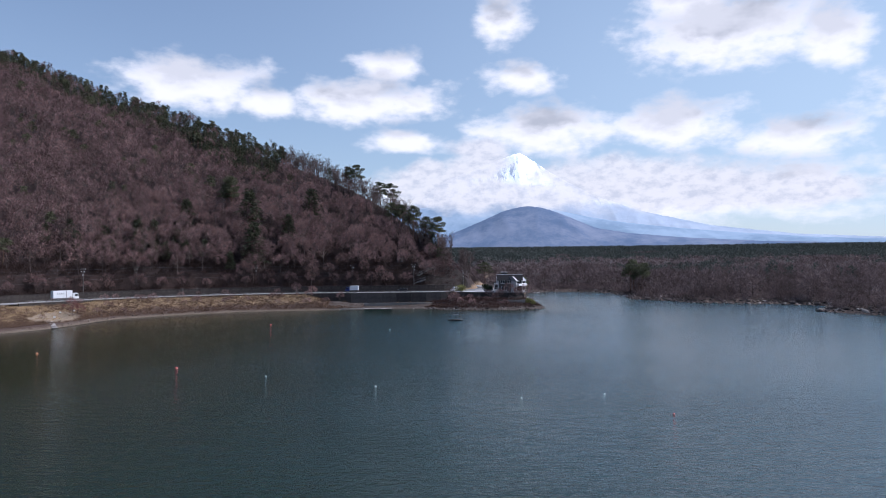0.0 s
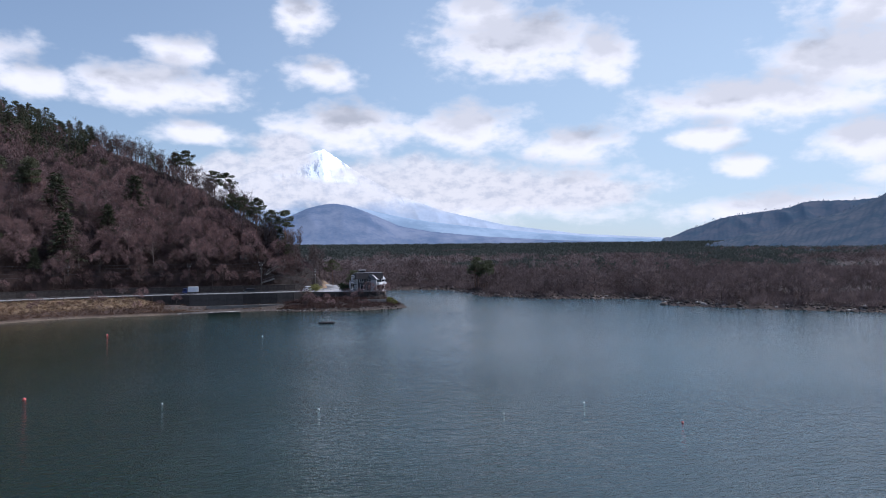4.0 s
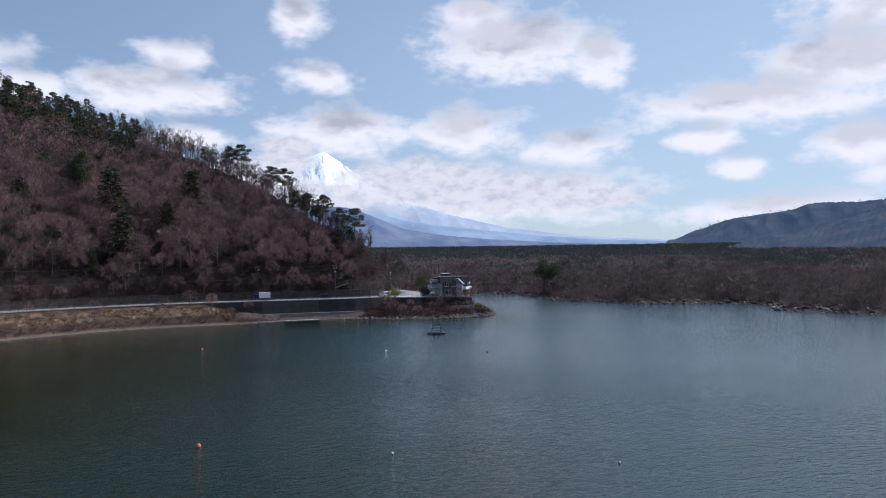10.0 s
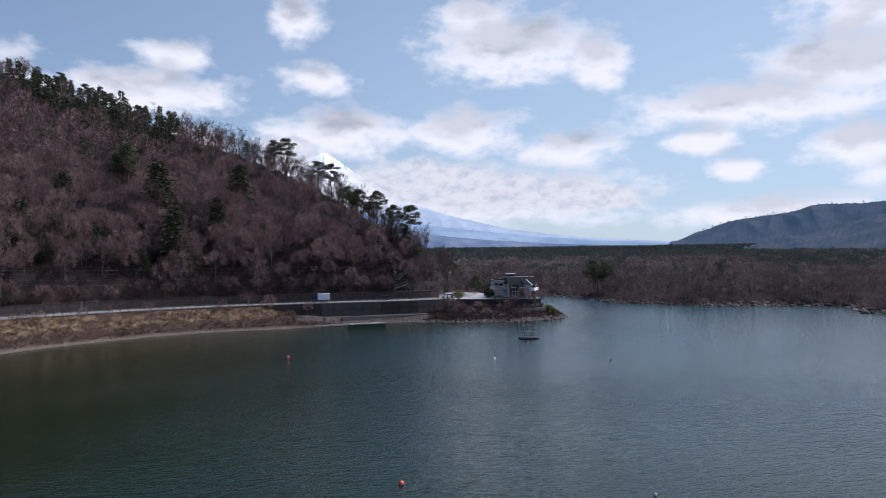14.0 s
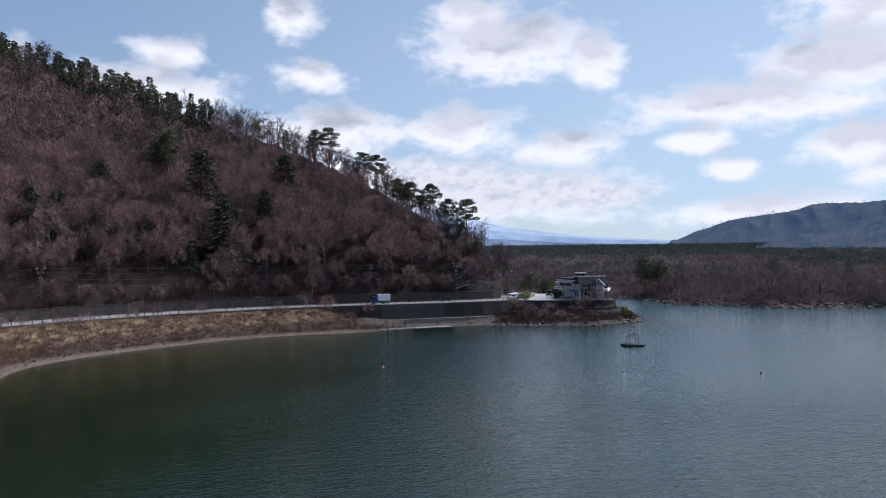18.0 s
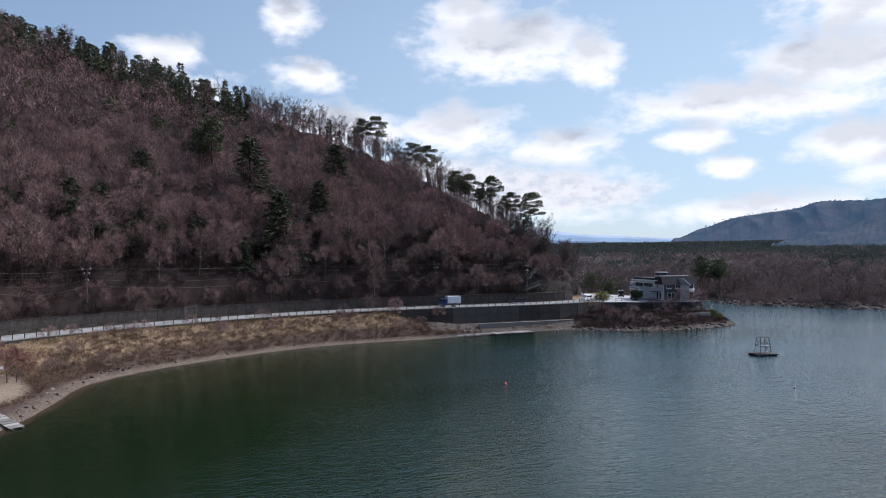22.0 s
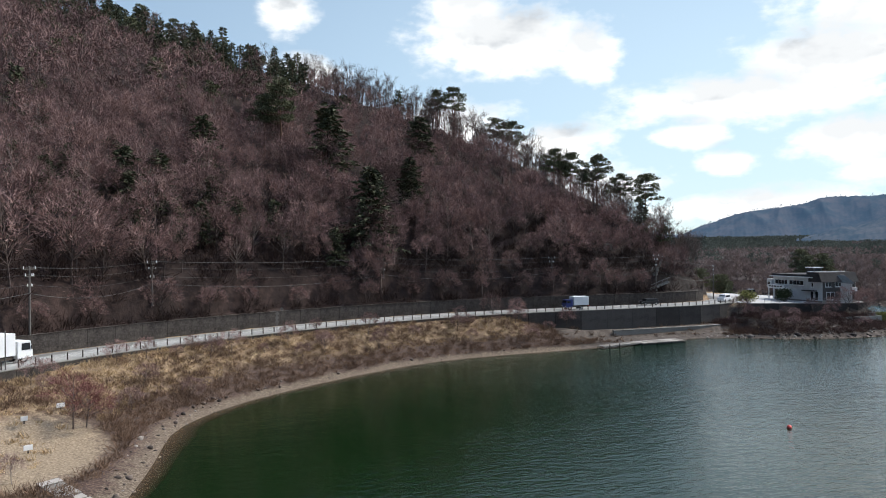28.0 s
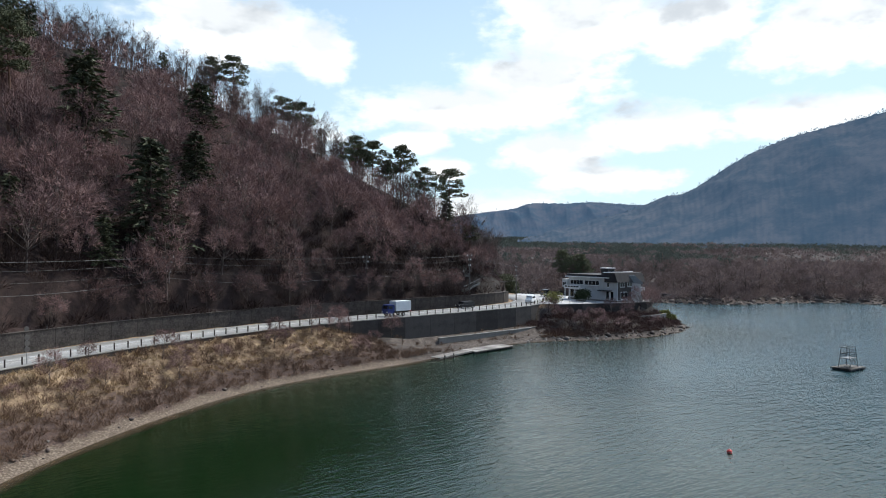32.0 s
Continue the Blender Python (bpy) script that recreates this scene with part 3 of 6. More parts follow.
def ground_height(x, y):
    P = np.stack([x, y], 1)
    d = np.abs(line_distance(P, shore_line)[0])
    lake = inside(P, shore_line)
    d = np.where(lake, -d, d)
    dc, at = line_distance(P, road_mid)
    dn = np.abs(line_distance(P, road_near)[0])
    # lake bed
    z = np.where(lake, np.maximum(-6, d * 0.35), 0.0)
    # bank below the road, with a narrow beach, a brushy slope and a grassy shelf; along the sea wall a low terrace
    r = np.clip(d / (d + dn + 1e-6), 0, 1)
    top = np.where(x > -56, np.where(x > 2, 5.6, 1.9), 5.2)
    top = np.where((x > -56) & (x < -46), 5.2 - 3.3 * (x + 56) / 10, top)
    bank = 0.35 * np.minimum(d, 3) + top * smooth01((r - 0.10) / 0.75) * 0.86 + 0.22 * wave_noise(x, y, 0.35, 1) * np.minimum(d / 4, 1)
    shelf = np.exp(-((x + 127) / 13) ** 2 - ((y - 216) / 22) ** 2)
    bank = np.where(x < -100, np.minimum(bank, bank * (1 - 0.45 * shelf) + 0.3), bank)
    terrace = np.where(y < 275.9, np.minimum(0.22 * d, 0.75), 1.95) + 0.1 * wave_noise(x, y, 0.5, 8)
    k = smooth01((x + 44) / 9)
    bank = np.where((x > -44) & (x < 3), bank * (1 - k) + terrace * k, bank)
    west = (dc < 0) & (x < 45) & (y < 330)
    # hill
    toe = np.abs(line_distance(P, road_far)[0])
    su, sat = line_distance(P, ridge)
    zr = np.interp(sat, np.arange(len(ridge)), ridge[:, 2])
    rr = toe / (toe + np.abs(su) + 1e-6)
    hill = 8.4 + (zr - 8.4) * rr ** 0.66 + np.minimum(toe / 15, 1) * (2.2 * wave_noise(x, y, 0.055, 2) + 0.7 * wave_noise(x, y, 0.21, 3))
    hill = np.where(su < 0, zr - 0.55 * np.abs(su), hill)
    hill = np.where(zr < 8.4, np.minimum(hill, 8.4), hill)
    back = np.where(su < 0, zr - 0.55 * np.abs(su), -9)
    step = smooth01((dc - HALF - 2.7) / 0.8)
    hill = ROAD_Z + (hill - ROAD_Z) * step
    # plain of lava and woods beyond the inlet
    far = np.hypot(x, y)
    plain = 0.22 * np.minimum(d, 8) + 1.3 * (1 - np.exp(-d / 25)) + 0.036 * np.clip(far - 430, 0, 440) + 0.0165 * np.maximum(0, far - 870) + 0.5 * wave_noise(x, y, 0.25, 4) * np.minimum(d / 3, 1) + 1.2 * wave_noise(x, y, 0.05, 5) * np.minimum(d / 20, 1)
    head = (x > -6) & (x < 45) & (y < 325) & (y > 255) & (dc < 0)
    dw = line_distance(P, pad_wall)[0]
    pad = 0.42 * np.minimum(d, 2.5) + 2.3 * smooth01((d - 2.0) / 7) + 0.22 * wave_noise(x, y, 0.6, 6) * np.minimum(d / 2, 1)
    pad = np.where(dw > 0.25, ROAD_Z - 0.12, pad)
    land = np.where(west, bank, np.where((su > 0) & (dc > 0), hill, np.maximum(plain, back)))
    land = np.where(head & (x > 1), pad, land)
    onroad = (dc < HALF + 0.9) & (dc > -(HALF - 1.2))
    land = np.where(onroad & (y > 40), ROAD_Z - 0.12, land)
    return np.where(lake, z, land), d, dc, su


def grid_axis(lo, hi, step, outer, grow=1.16):
    mid = np.arange(lo, hi + step, step)
    a, s, out_lo = lo, step, []
    while a > -outer:
        s *= grow
        a -= s
        out_lo.append(a)
    a, s, out_hi = mid[-1], step, []
    while a < outer:
        s *= grow
        a += s
        out_hi.append(a)
    return np.concatenate((out_lo[::-1], mid, out_hi))


def sheet(name, X, Y, Z, mat, smooth=True):
    nx, ny = len(X), len(Y)
    gx, gy = np.meshgrid(X, Y)
    v = np.stack([gx.ravel(), gy.ravel(), Z.ravel()], 1)
    i = (np.arange(ny - 1)[:, None] * nx + np.arange(nx - 1)[None, :]).ravel()
    return mesh_from(name, v, np.stack([i, i + 1, i + nx + 1, i + nx], 1), mat, None, smooth)


GX, GY = grid_axis(-170, 190, 1.5, 4600), grid_axis(190, 330, 1.5, 4600)
gx, gy = np.meshgrid(GX, GY)
gz, gd, gc, gs = ground_height(gx.ravel(), gy.ravel())
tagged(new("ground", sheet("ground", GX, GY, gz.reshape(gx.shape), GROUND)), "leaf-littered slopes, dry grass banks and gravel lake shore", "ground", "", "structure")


def ground_at(pts):
    """Height of the ground sheet at points, by its own grid."""
    p = np.asarray(pts, dtype=float)
    Zg = gz.reshape(gx.shape)
    i = np.clip(np.searchsorted(GX, p[:, 0]) - 1, 0, len(GX) - 2)
    j = np.clip(np.searchsorted(GY, p[:, 1]) - 1, 0, len(GY) - 2)
    fx = (p[:, 0] - GX[i]) / (GX[i + 1] - GX[i])
    fy = (p[:, 1] - GY[j]) / (GY[j + 1] - GY[j])
    return (Zg[j, i] * (1 - fx) + Zg[j, i + 1] * fx) * (1 - fy) + (Zg[j + 1, i] * (1 - fx) + Zg[j + 1, i + 1] * fx) * fy


WX = np.array([-2500, -300, 0, 300, 2500.0])
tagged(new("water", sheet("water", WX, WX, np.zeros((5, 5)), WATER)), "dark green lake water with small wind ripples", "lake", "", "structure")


def shallows():
    """Brown stony shallows: a strip of clear thin water along the beach, fading into the deep."""
    k = (shore_line[:, 0] > -150) & (shore_line[:, 0] < 40) & (shore_line[:, 1] > 150) & (shore_line[:, 1] < 300)
    c = shore_line[k]
    t = np.gradient(c, axis=0)
    t /= np.linalg.norm(t, axis=1)[:, None]
    out = np.stack([t[:, 1], -t[:, 0]], 1)
    n = len(c)
    w = 1.2 + 0.5 * wave_noise(c[:, 0], c[:, 1], 0.3, 15)
    v = np.concatenate([np.column_stack([c + out * f * w[:, None], np.full(n, 0.006)]) for f in (-0.6, 0.35, 1.6)])
    i = np.arange(n - 1)
    me = mesh_from("shallow_water", v, np.concatenate([np.stack([i + q * n, i + q * n + n, i + q * n + n + 1, i + q * n + 1], 1) for q in (0, 1)]), SHALLOW)
    at = me.attributes.new("thin", "FLOAT", "POINT")
    at.data.foreach_set("value", np.repeat((0.95, 0.75, 0.0), n).astype(np.float32))
    tagged(new("water_margin", me), "brown clear shallows along the gravel beach", "shallows", "", "structure")


shallows()

# ---- road and walls ----


def ribbon(name, a, b, za, zb, mat, thick=0.0):
    """A strip between two lines of the plan."""
    n = len(a)
    v = np.concatenate([np.column_stack([a, np.full(n, 0.0) + za]), np.column_stack([b, np.full(n, 0.0) + zb])])
    i = np.arange(n - 1)
    f = np.stack([i, i + 1, i + n + 1, i + n], 1)
    if thick:
        v = np.concatenate([v, v - (0, 0, thick)])
        m = 2 * n
        f = np.concatenate([f, np.stack([i + m, i + m + n, i + m + n + 1, i + m + 1], 1), np.stack([i, i + m, i + m + 1, i + 1], 1), np.stack([i + n, i + n + 1, i + m + n + 1, i + m + n], 1)])
    return mesh_from(name, v, f, mat)


tagged(new("road", ribbon("road", road_near, road_far, ROAD_Z, ROAD_Z, ASPHALT, 0.3)), "pale worn two-lane asphalt road along the lake", "road", "", "structure")

# ---- trees ----


def limb(out, a, b, ra, rb, sides=3):
    """A tapered stick, as triangles."""
    a, b = np.array(a, float), np.array(b, float)
    d = b - a
    d /= np.linalg.norm(d) + 1e-9
    u = np.cross(d, (0.31, 0.95, 0.05))
    u /= np.linalg.norm(u) + 1e-9
    w = np.cross(d, u)
    V, F = out
    k = len(V)
    for i in range(sides):
        t = 6.2832 * i / sides
        o = u * math.cos(t) + w * math.sin(t)
        V.append(a + o * ra)
        V.append(b + o * rb)
    for i in range(sides):
        p, q = k + 2 * i, k + 2 * ((i + 1) % sides)
        F.append((p, q, q + 1))
        F.append((p, q + 1, p + 1))


def blade(out, p, d, length, width, rng):
    """One thin leaf or twig: a triangle from p along d."""
    V, F = out
    side = np.cross(d, rng.normal(size=3))
    side /= np.linalg.norm(side) + 1e-9
    k = len(V)
    V += [p - side * width / 2, p + side * width / 2, p + d * length]
    F.append((k, k + 1, k + 2))


def unit(v):
    return v / (np.linalg.norm(v) + 1e-9)


def bare_tree(seed, h=11.0, n=700, width=0.10, lobes=9, twig=0.085):
    """Leafless broadleaf: forked trunk, limbs that fan out to a domed crown of fine twigs in close lobes."""
    rng = np.random.RandomState(seed)
    wood, crown = ([], []), ([], [])
    lean = rng.uniform(-0.09, 0.09, 2) * h
    fork = h * rng.uniform(0.16, 0.28)
    p0, p1 = np.array((0, 0, -0.8)), np.array((lean[0] * 0.4, lean[1] * 0.4, fork))
    p2 = np.array((lean[0], lean[1], h * 0.74))
    limb(wood, p0, p1, 0.013 * h, 0.009 * h, 5)
    limb(wood, p1, p2, 0.008 * h, 0.0025 * h, 4)
    mid_c = np.array((lean[0], lean[1], h * rng.uniform(0.48, 0.56)))
    rx, rz = h * rng.uniform(0.25, 0.33), h * rng.uniform(0.30, 0.37)
    for i in range(lobes):
        up = -0.35 + 1.32 * (i + 0.5) / lobes
        az = i * 2.4 + rng.uniform(-0.4, 0.4)
        fl = math.sqrt(max(0.0, 1 - up * up))
        c = mid_c + np.array((math.cos(az) * fl * rx, math.sin(az) * fl * rx, up * rz)) * rng.uniform(0.75, 1.0)
        base = p1 + (p2 - p1) * max(0.0, up) * 0.6
        mid = (base + c) / 2 + (0, 0, -0.02 * h)
        limb(wood, base, mid, 0.0048 * h, 0.0034 * h)
        limb(wood, mid, c, 0.0034 * h, 0.0011 * h)
        R = h * rng.uniform(0.10, 0.145)
        for _ in range(n // lobes):
            o = unit(rng.normal(size=3))
            p = c + o * R * rng.uniform(0.1, 0.9)
            d = unit(unit(p - mid_c + (0, 0, 0.22 * h)) * 0.75 + o * 0.5 + rng.normal(size=3) * 0.38)
            blade(crown, p, d, h * twig * rng.uniform(0.6, 1.25), width * rng.uniform(0.6, 1.4), rng)
    return [(np.array(v), np.array(f)) for v, f in (wood, crown)]


def slender_tree(seed, h=12.0, n=640, width=0.045):
    """Tall leafless tree of a crest: a few upright stems that fork high up into fine grey twigs."""
    rng = np.random.RandomState(seed)
    wood, crown = ([], []), ([], [])
    for k in range(rng.randint(2, 4)):
        a = rng.uniform(0, 6.28)
        foot = np.array((math.cos(a) * 0.35, math.sin(a) * 0.35, -0.8))
        top = foot + np.array((math.cos(a) * h * rng.uniform(0.04, 0.16), math.sin(a) * h * rng.uniform(0.04, 0.16), h * rng.uniform(0.72, 0.95)))
        mid = (foot + top) / 2 + rng.normal(size=3) * 0.02 * h
        limb(wood, foot, mid, 0.011 * h, 0.008 * h, 4)
        limb(wood, mid, top, 0.008 * h, 0.002 * h, 4)
        for j in range(7):
            b = mid + (top - mid) * rng.uniform(-0.2, 0.9)
            az = rng.uniform(0, 6.28)
            e = b + np.array((math.cos(az) * 0.14 * h, math.sin(az) * 0.14 * h, 0.17 * h)) * rng.uniform(0.6, 1.1)
            limb(wood, b, e, 0.0036 * h, 0.0012 * h)
            for _ in range(n // 18):
                p = b + (e - b) * rng.uniform(0.3, 1.05) + rng.normal(size=3) * 0.028 * h
                blade(crown, p, unit((e - b) / (0.2 * h) + rng.normal(size=3) * 0.45 + (0, 0, 0.3)), h * rng.uniform(0.05, 0.10), width * rng.uniform(0.6, 1.4), rng)
    return [(np.array(v), np.array(f)) for v, f in (wood, crown)]


def tuft(out, c, rx, rz, n, size, rng):
    for _ in range(n):
        o = unit(rng.normal(size=3)) * rng.uniform(0.3, 1) ** 0.5
        p = c + o * (rx, rx, rz)
        blade(out, p, unit(o * (1, 1, 0.6) + rng.normal(size=3) * 0.7 + (0, 0, 0.3)), size * rng.uniform(0.6, 1.4), size * rng.uniform(0.45, 0.8), rng)


def pine_tree(seed, h=14.0, pads=15, leaf=0.34, n=190):
    """Red pine: bare leaning trunk, flat tiers of needles."""
    rng = np.random.RandomState(seed)
    wood, crown = ([], []), ([], [])
    pts = [np.array((0, 0, -0.8))]
    drift = rng.uniform(-0.05, 0.05, 2) * h
    for i in range(1, 6):
        pts.append(np.array((drift[0] * (i / 5) ** 1.5 + rng.uniform(-0.012, 0.012) * h, drift[1] * (i / 5) ** 1.5 + rng.uniform(-0.012, 0.012) * h, h * 0.95 * i / 5)))
    for i in range(5):
        limb(wood, pts[i], pts[i + 1], 0.017 * h * (1 - i / 6.2), 0.017 * h * (1 - (i + 1) / 6.2), 6)
    for i in range(pads):
        t = 0.54 + 0.44 * i / (pads - 1)
        k = min(4, int(t * 5))
        b = pts[k] + (pts[k + 1] - pts[k]) * (t * 5 - k)
        az = i * 2.4 + rng.uniform(-0.5, 0.5)
        reach = h * (0.23 - 0.13 * ((t - 0.54) / 0.44) ** 2) * rng.uniform(0.45, 1.2)
        e = b + np.array((math.cos(az) * reach, math.sin(az) * reach, reach * rng.uniform(0.0, 0.35)))
        limb(wood, b, e, 0.0045 * h, 0.0015 * h, 4)
        tuft(crown, e + (0, 0, 0.01 * h), h * rng.uniform(0.055, 0.10), h * rng.uniform(0.028, 0.052), n, leaf, rng)
        tuft(crown, b + (e - b) * 0.55 + (0, 0, 0.015 * h), h * 0.075, h * 0.018, n // 2, leaf, rng)
    tuft(crown, pts[5], h * 0.11, h * 0.04, n, leaf, rng)
    return [(np.array(v), np.array(f)) for v, f in (wood, crown)]


def fir_tree(seed, h=15.0, tiers=19, leaf=0.50, per=20):
    """Dense dark conifer with drooping boughs."""
    rng = np.random.RandomState(seed)
    wood, crown = ([], []), ([], [])
    limb(wood, (0, 0, -0.8), (0, 0, h * 0.97), 0.016 * h, 0.002 * h, 6)
    for i in range(tiers):
        t = 0.14 + 0.86 * i / tiers
        reach = h * 0.25 * (1 - t) ** 0.6 * rng.uniform(0.65, 1.25) + 0.25
        for j in range(7):
            az = 6.2832 * (j + rng.uniform(-0.35, 0.35)) / 7 + i
            d = np.array((math.cos(az), math.sin(az), -0.28))
            rr = reach * rng.uniform(0.5, 1.2)
            b = np.array((0, 0, h * (t + rng.uniform(-0.035, 0.035))))
            limb(wood, b, b + d * rr, 0.0025 * h, 0.0008 * h)
            for k in range(per):
                s = rng.uniform(0.25, 1.05)
                blade(crown, b + d * rr * s + rng.normal(size=3) * 0.12, unit(d + rng.normal(size=3) * 0.55), leaf * rng.uniform(0.7, 1.6), leaf * rng.uniform(0.45, 0.8), rng)
    return [(np.array(v), np.array(f)) for v, f in (wood, crown)]


def template(name, pair, wood_mat, leaf_mat, tone=0.0):
    (v1, f1), (v2, f2) = pair
    crown = mesh_from(name + "_crown", v2, f2, leaf_mat)
    crown.attributes.new("tone", "FLOAT", "POINT").data.foreach_set("value", np.full(len(v2), tone, dtype=np.float32))
    return mesh_from(name + "_trunk", v1, f1, wood_mat), crown


def plant(kind_name, meshes, m, label, category, group, crown_name="crown"):
    t = thing(kind_name, m, label, category, group)
    part("trunk", meshes[0], None, t)
    part(crown_name, meshes[1], None, t)
    return t


def forest(name, pairs, places, label, category, mats):
    """Many trees as one mesh: places are rows of x, y, z, scale, turn, kind."""
    V, F, M, T, base = [], [], [], [], 0
    dice = np.random.RandomState(len(places))
    for x, y, z, s, a, k in places:
        shade = dice.uniform(-0.62, 0.4)
        c, si = math.cos(a) * s, math.sin(a) * s
        for mi, (v, f) in enumerate(pairs[int(k)][0]):
            w = np.empty_like(v)
            w[:, 0], w[:, 1], w[:, 2] = v[:, 0] * c - v[:, 1] * si + x, v[:, 0] * si + v[:, 1] * c + y, v[:, 2] * s + z
            V.append(w)
            F.append(f + base)
            M.append(np.full(len(f), pairs[int(k)][1][mi]))
            T.append(np.full(len(v), shade))
            base += len(v)
    me = mesh_from(name, np.concatenate(V), np.concatenate(F), mats, np.concatenate(M))
    me.attributes.new("tone", "FLOAT", "POINT").data.foreach_set("value", np.concatenate(T).astype(np.float32))
    return tagged(new(name, me), label, category, "", "stuff")


rng = np.random.RandomState(11)


def scatter(x0, x1, y0, y1, step, jitter=0.45):
    X, Y = np.meshgrid(np.arange(x0, x1, step), np.arange(y0, y1, step))
    p = np.stack([X.ravel(), Y.ravel()], 1)
    return p + rng.uniform(-jitter, jitter, p.shape) * step


# bare woods over the hillside
p = scatter(-440, 20, 200, 640, 4.7)
hz, hd, hc, hs = ground_height(p[:, 0], p[:, 1])
ok = (hc > 5.3) & (hs > -9) & (p[:, 0] > -0.67 * p[:, 1] - 14) & ~((p[:, 0] > 1) & (p[:, 1] < 303)) & (hz > 8.0) & (hd > 0)
# thin out what lies far up and far west
cut = (p[:, 0] < -200) & (rng.uniform(size=len(p)) > 0.75)
ok &= ~cut & (p[:, 1] < 345 + (-p[:, 0]) * 0.75 + 25)
hp, hh, hk = p[ok], ground_at(p[ok]), hc[ok]
order = np.argsort(np.hypot(hp[:, 0] + 70, (hp[:, 1] - 285) * 1.6) + np.where(hs[ok] < 9, 500, 0))
NEAR_TREES = 280
near_i, far_i = order[:NEAR_TREES], order[NEAR_TREES:]
near_tree = [template("bare_tree", bare_tree(s, 11.0, 1400, 0.068, 16), PALE_BARK if s % 4 == 0 else BARK, TWIG, 0.1 + 0.06 * s) for s in range(8)]
for i in near_i:
    s = rng.uniform(0.62, 1.22)
    plant("bare_tree", near_tree[rng.randint(8)], Matrix.LocRotScale((hp[i, 0], hp[i, 1], hh[i]), Euler((0, 0, rng.uniform(0, 6.28))), (s, s, s * rng.uniform(0.9, 1.1))),
          "leafless grey-brown broadleaf tree on the wooded hillside", "tree", "bare trees on the hillside")
q = np.array([(x, y) for x, y in zip(np.interp(np.linspace(0, 1, 70), np.linspace(0, 1, len(road_far)), road_far[:, 0]), np.interp(np.linspace(0, 1, 70), np.linspace(0, 1, len(road_far)), road_far[:, 1]))])
lt = np.gradient(q, axis=0)
lt /= np.linalg.norm(lt, axis=1)[:, None]
for k, ((x, y), (tx, ty)) in enumerate(zip(q, lt)):
    if not -150 < x < -8:
        continue
    for off in (rng.uniform(2.2, 3.4), rng.uniform(4.0, 6.5)):
        s = rng.uniform(0.35, 0.75)
        plant("bare_tree", near_tree[rng.randint(8)], Matrix.LocRotScale((x - ty * off + rng.uniform(-1, 1) * tx, y + tx * off + rng.uniform(-1, 1) * ty, 8.55 + 0.23 * max(0, off - 3)), Euler((0, 0, rng.uniform(0, 6.28))), (s * 1.25, s * 1.25, s)),
              "leafless brushy tree above the roadside retaining wall", "tree", "trees above the wall")
pairs = [(bare_tree(100 + s, 11.0, 300, 0.17, 11, 0.10), (0, 1)) for s in range(8)]
conifers = [(pine_tree(200 + s, 12.0, 11, 0.8, 34), (2, 3)) for s in range(4)] + [(fir_tree(210 + s, 13.0, 10, 0.95, 5), (2, 4)) for s in range(3)]
crest = [(slender_tree(140 + s), (0, 5)) for s in range(6)]
rows = []
for i in far_i:
    x, y = hp[i]
    up = hs[ok][i] < 26 and x < -84
    green = rng.uniform() < (0.85 if up else 0.05)
    if green:
        rows.append((x, y, hh[i], rng.uniform(0.5, 0.85) if up else rng.uniform(0.5, 0.85), rng.uniform(0, 6.28), 8 + (rng.randint(4) if rng.uniform() < (0.18 if up else 0.8) else 4 + rng.randint(3))))
    elif hs[ok][i] < 9 and x > -150:
        for _ in range(2):
            rows.append((x + rng.uniform(-2, 2), y + rng.uniform(-2, 2), hh[i] - 0.3, rng.uniform(0.7, 1.12), rng.uniform(0, 6.28), 15 + rng.randint(6)))
    else:
        rows.append((x, y, hh[i], rng.uniform(0.62, 1.22), rng.uniform(0, 6.28), rng.randint(8)))
forest("hillside_wood", pairs + conifers + crest, rows, "leafless brown woods with dark pines along the hill crest", "woods", [BARK, TWIG, PINE_BARK, NEEDLE, FIR, CREST_TWIG])

# single pines and firs that stand out: x, y, height
pine_kind = [template("red_pine", pine_tree(300 + s, 14.0), PINE_BARK, NEEDLE) for s in range(5)]
for i, (x, y, top) in enumerate([(-43, 344, 67.3), (-47.5, 346, 66.5), (-2.3, 308, 38.7), (-26, 341, 57.4), (-31, 340, 58), (-13.7, 313.2, 44), (-24, 318, 46), (-20, 316, 45), (-8, 311, 39), (-95.6, 311, 57.5), (-99, 314, 55)]):
    g = ground_at([(x, y)])[0]
    s = max(top - g, 9.0) / 14.0
    plant("red_pine", pine_kind[i % 5], Matrix.LocRotScale((x, y, g), Euler((0, 0, i * 1.7)), (s, s, s)), "tall red pine with flat tiers of dark needles on the ridge", "pine tree", "pines on the ridge")
fir_kind = [template("fir", fir_tree(400 + s, 15.0), BARK, FIR) for s in range(3)]
for i, (x, y, top) in enumerate([(-79.8, 288.5, 36), (-61, 318.6, 53), (-86, 304, 51.5), (-124, 278, 37), (-4.5, 306.5, 31), (-119, 282, 37), (-133, 281, 36), (-112, 300, 47), (-140, 296, 43), (-68, 302, 40), (-129, 267, 26), (-134, 270, 31), (-123, 275, 32), (-141, 264, 27), (-147, 270, 33), (-116, 275, 28), (-139, 276, 36), (-110, 284, 33), (-152, 262, 29), (-112, 277, 27), (-106, 282, 29), (-127, 286, 40), (-135, 274, 27), (-99, 285, 28), (-88, 283, 23)]):
    g = ground_at([(x, y)])[0]
    s = max(top - g, 8.0) / 15.0
    plant("fir", fir_kind[i % 3], Matrix.LocRotScale((x, y, g), Euler((0, 0, i * 1.7)), (s * 1.5, s * 1.5, s)), "dark green conifer among bare trees on the hillside", "fir tree", "dark conifers on the hillside")
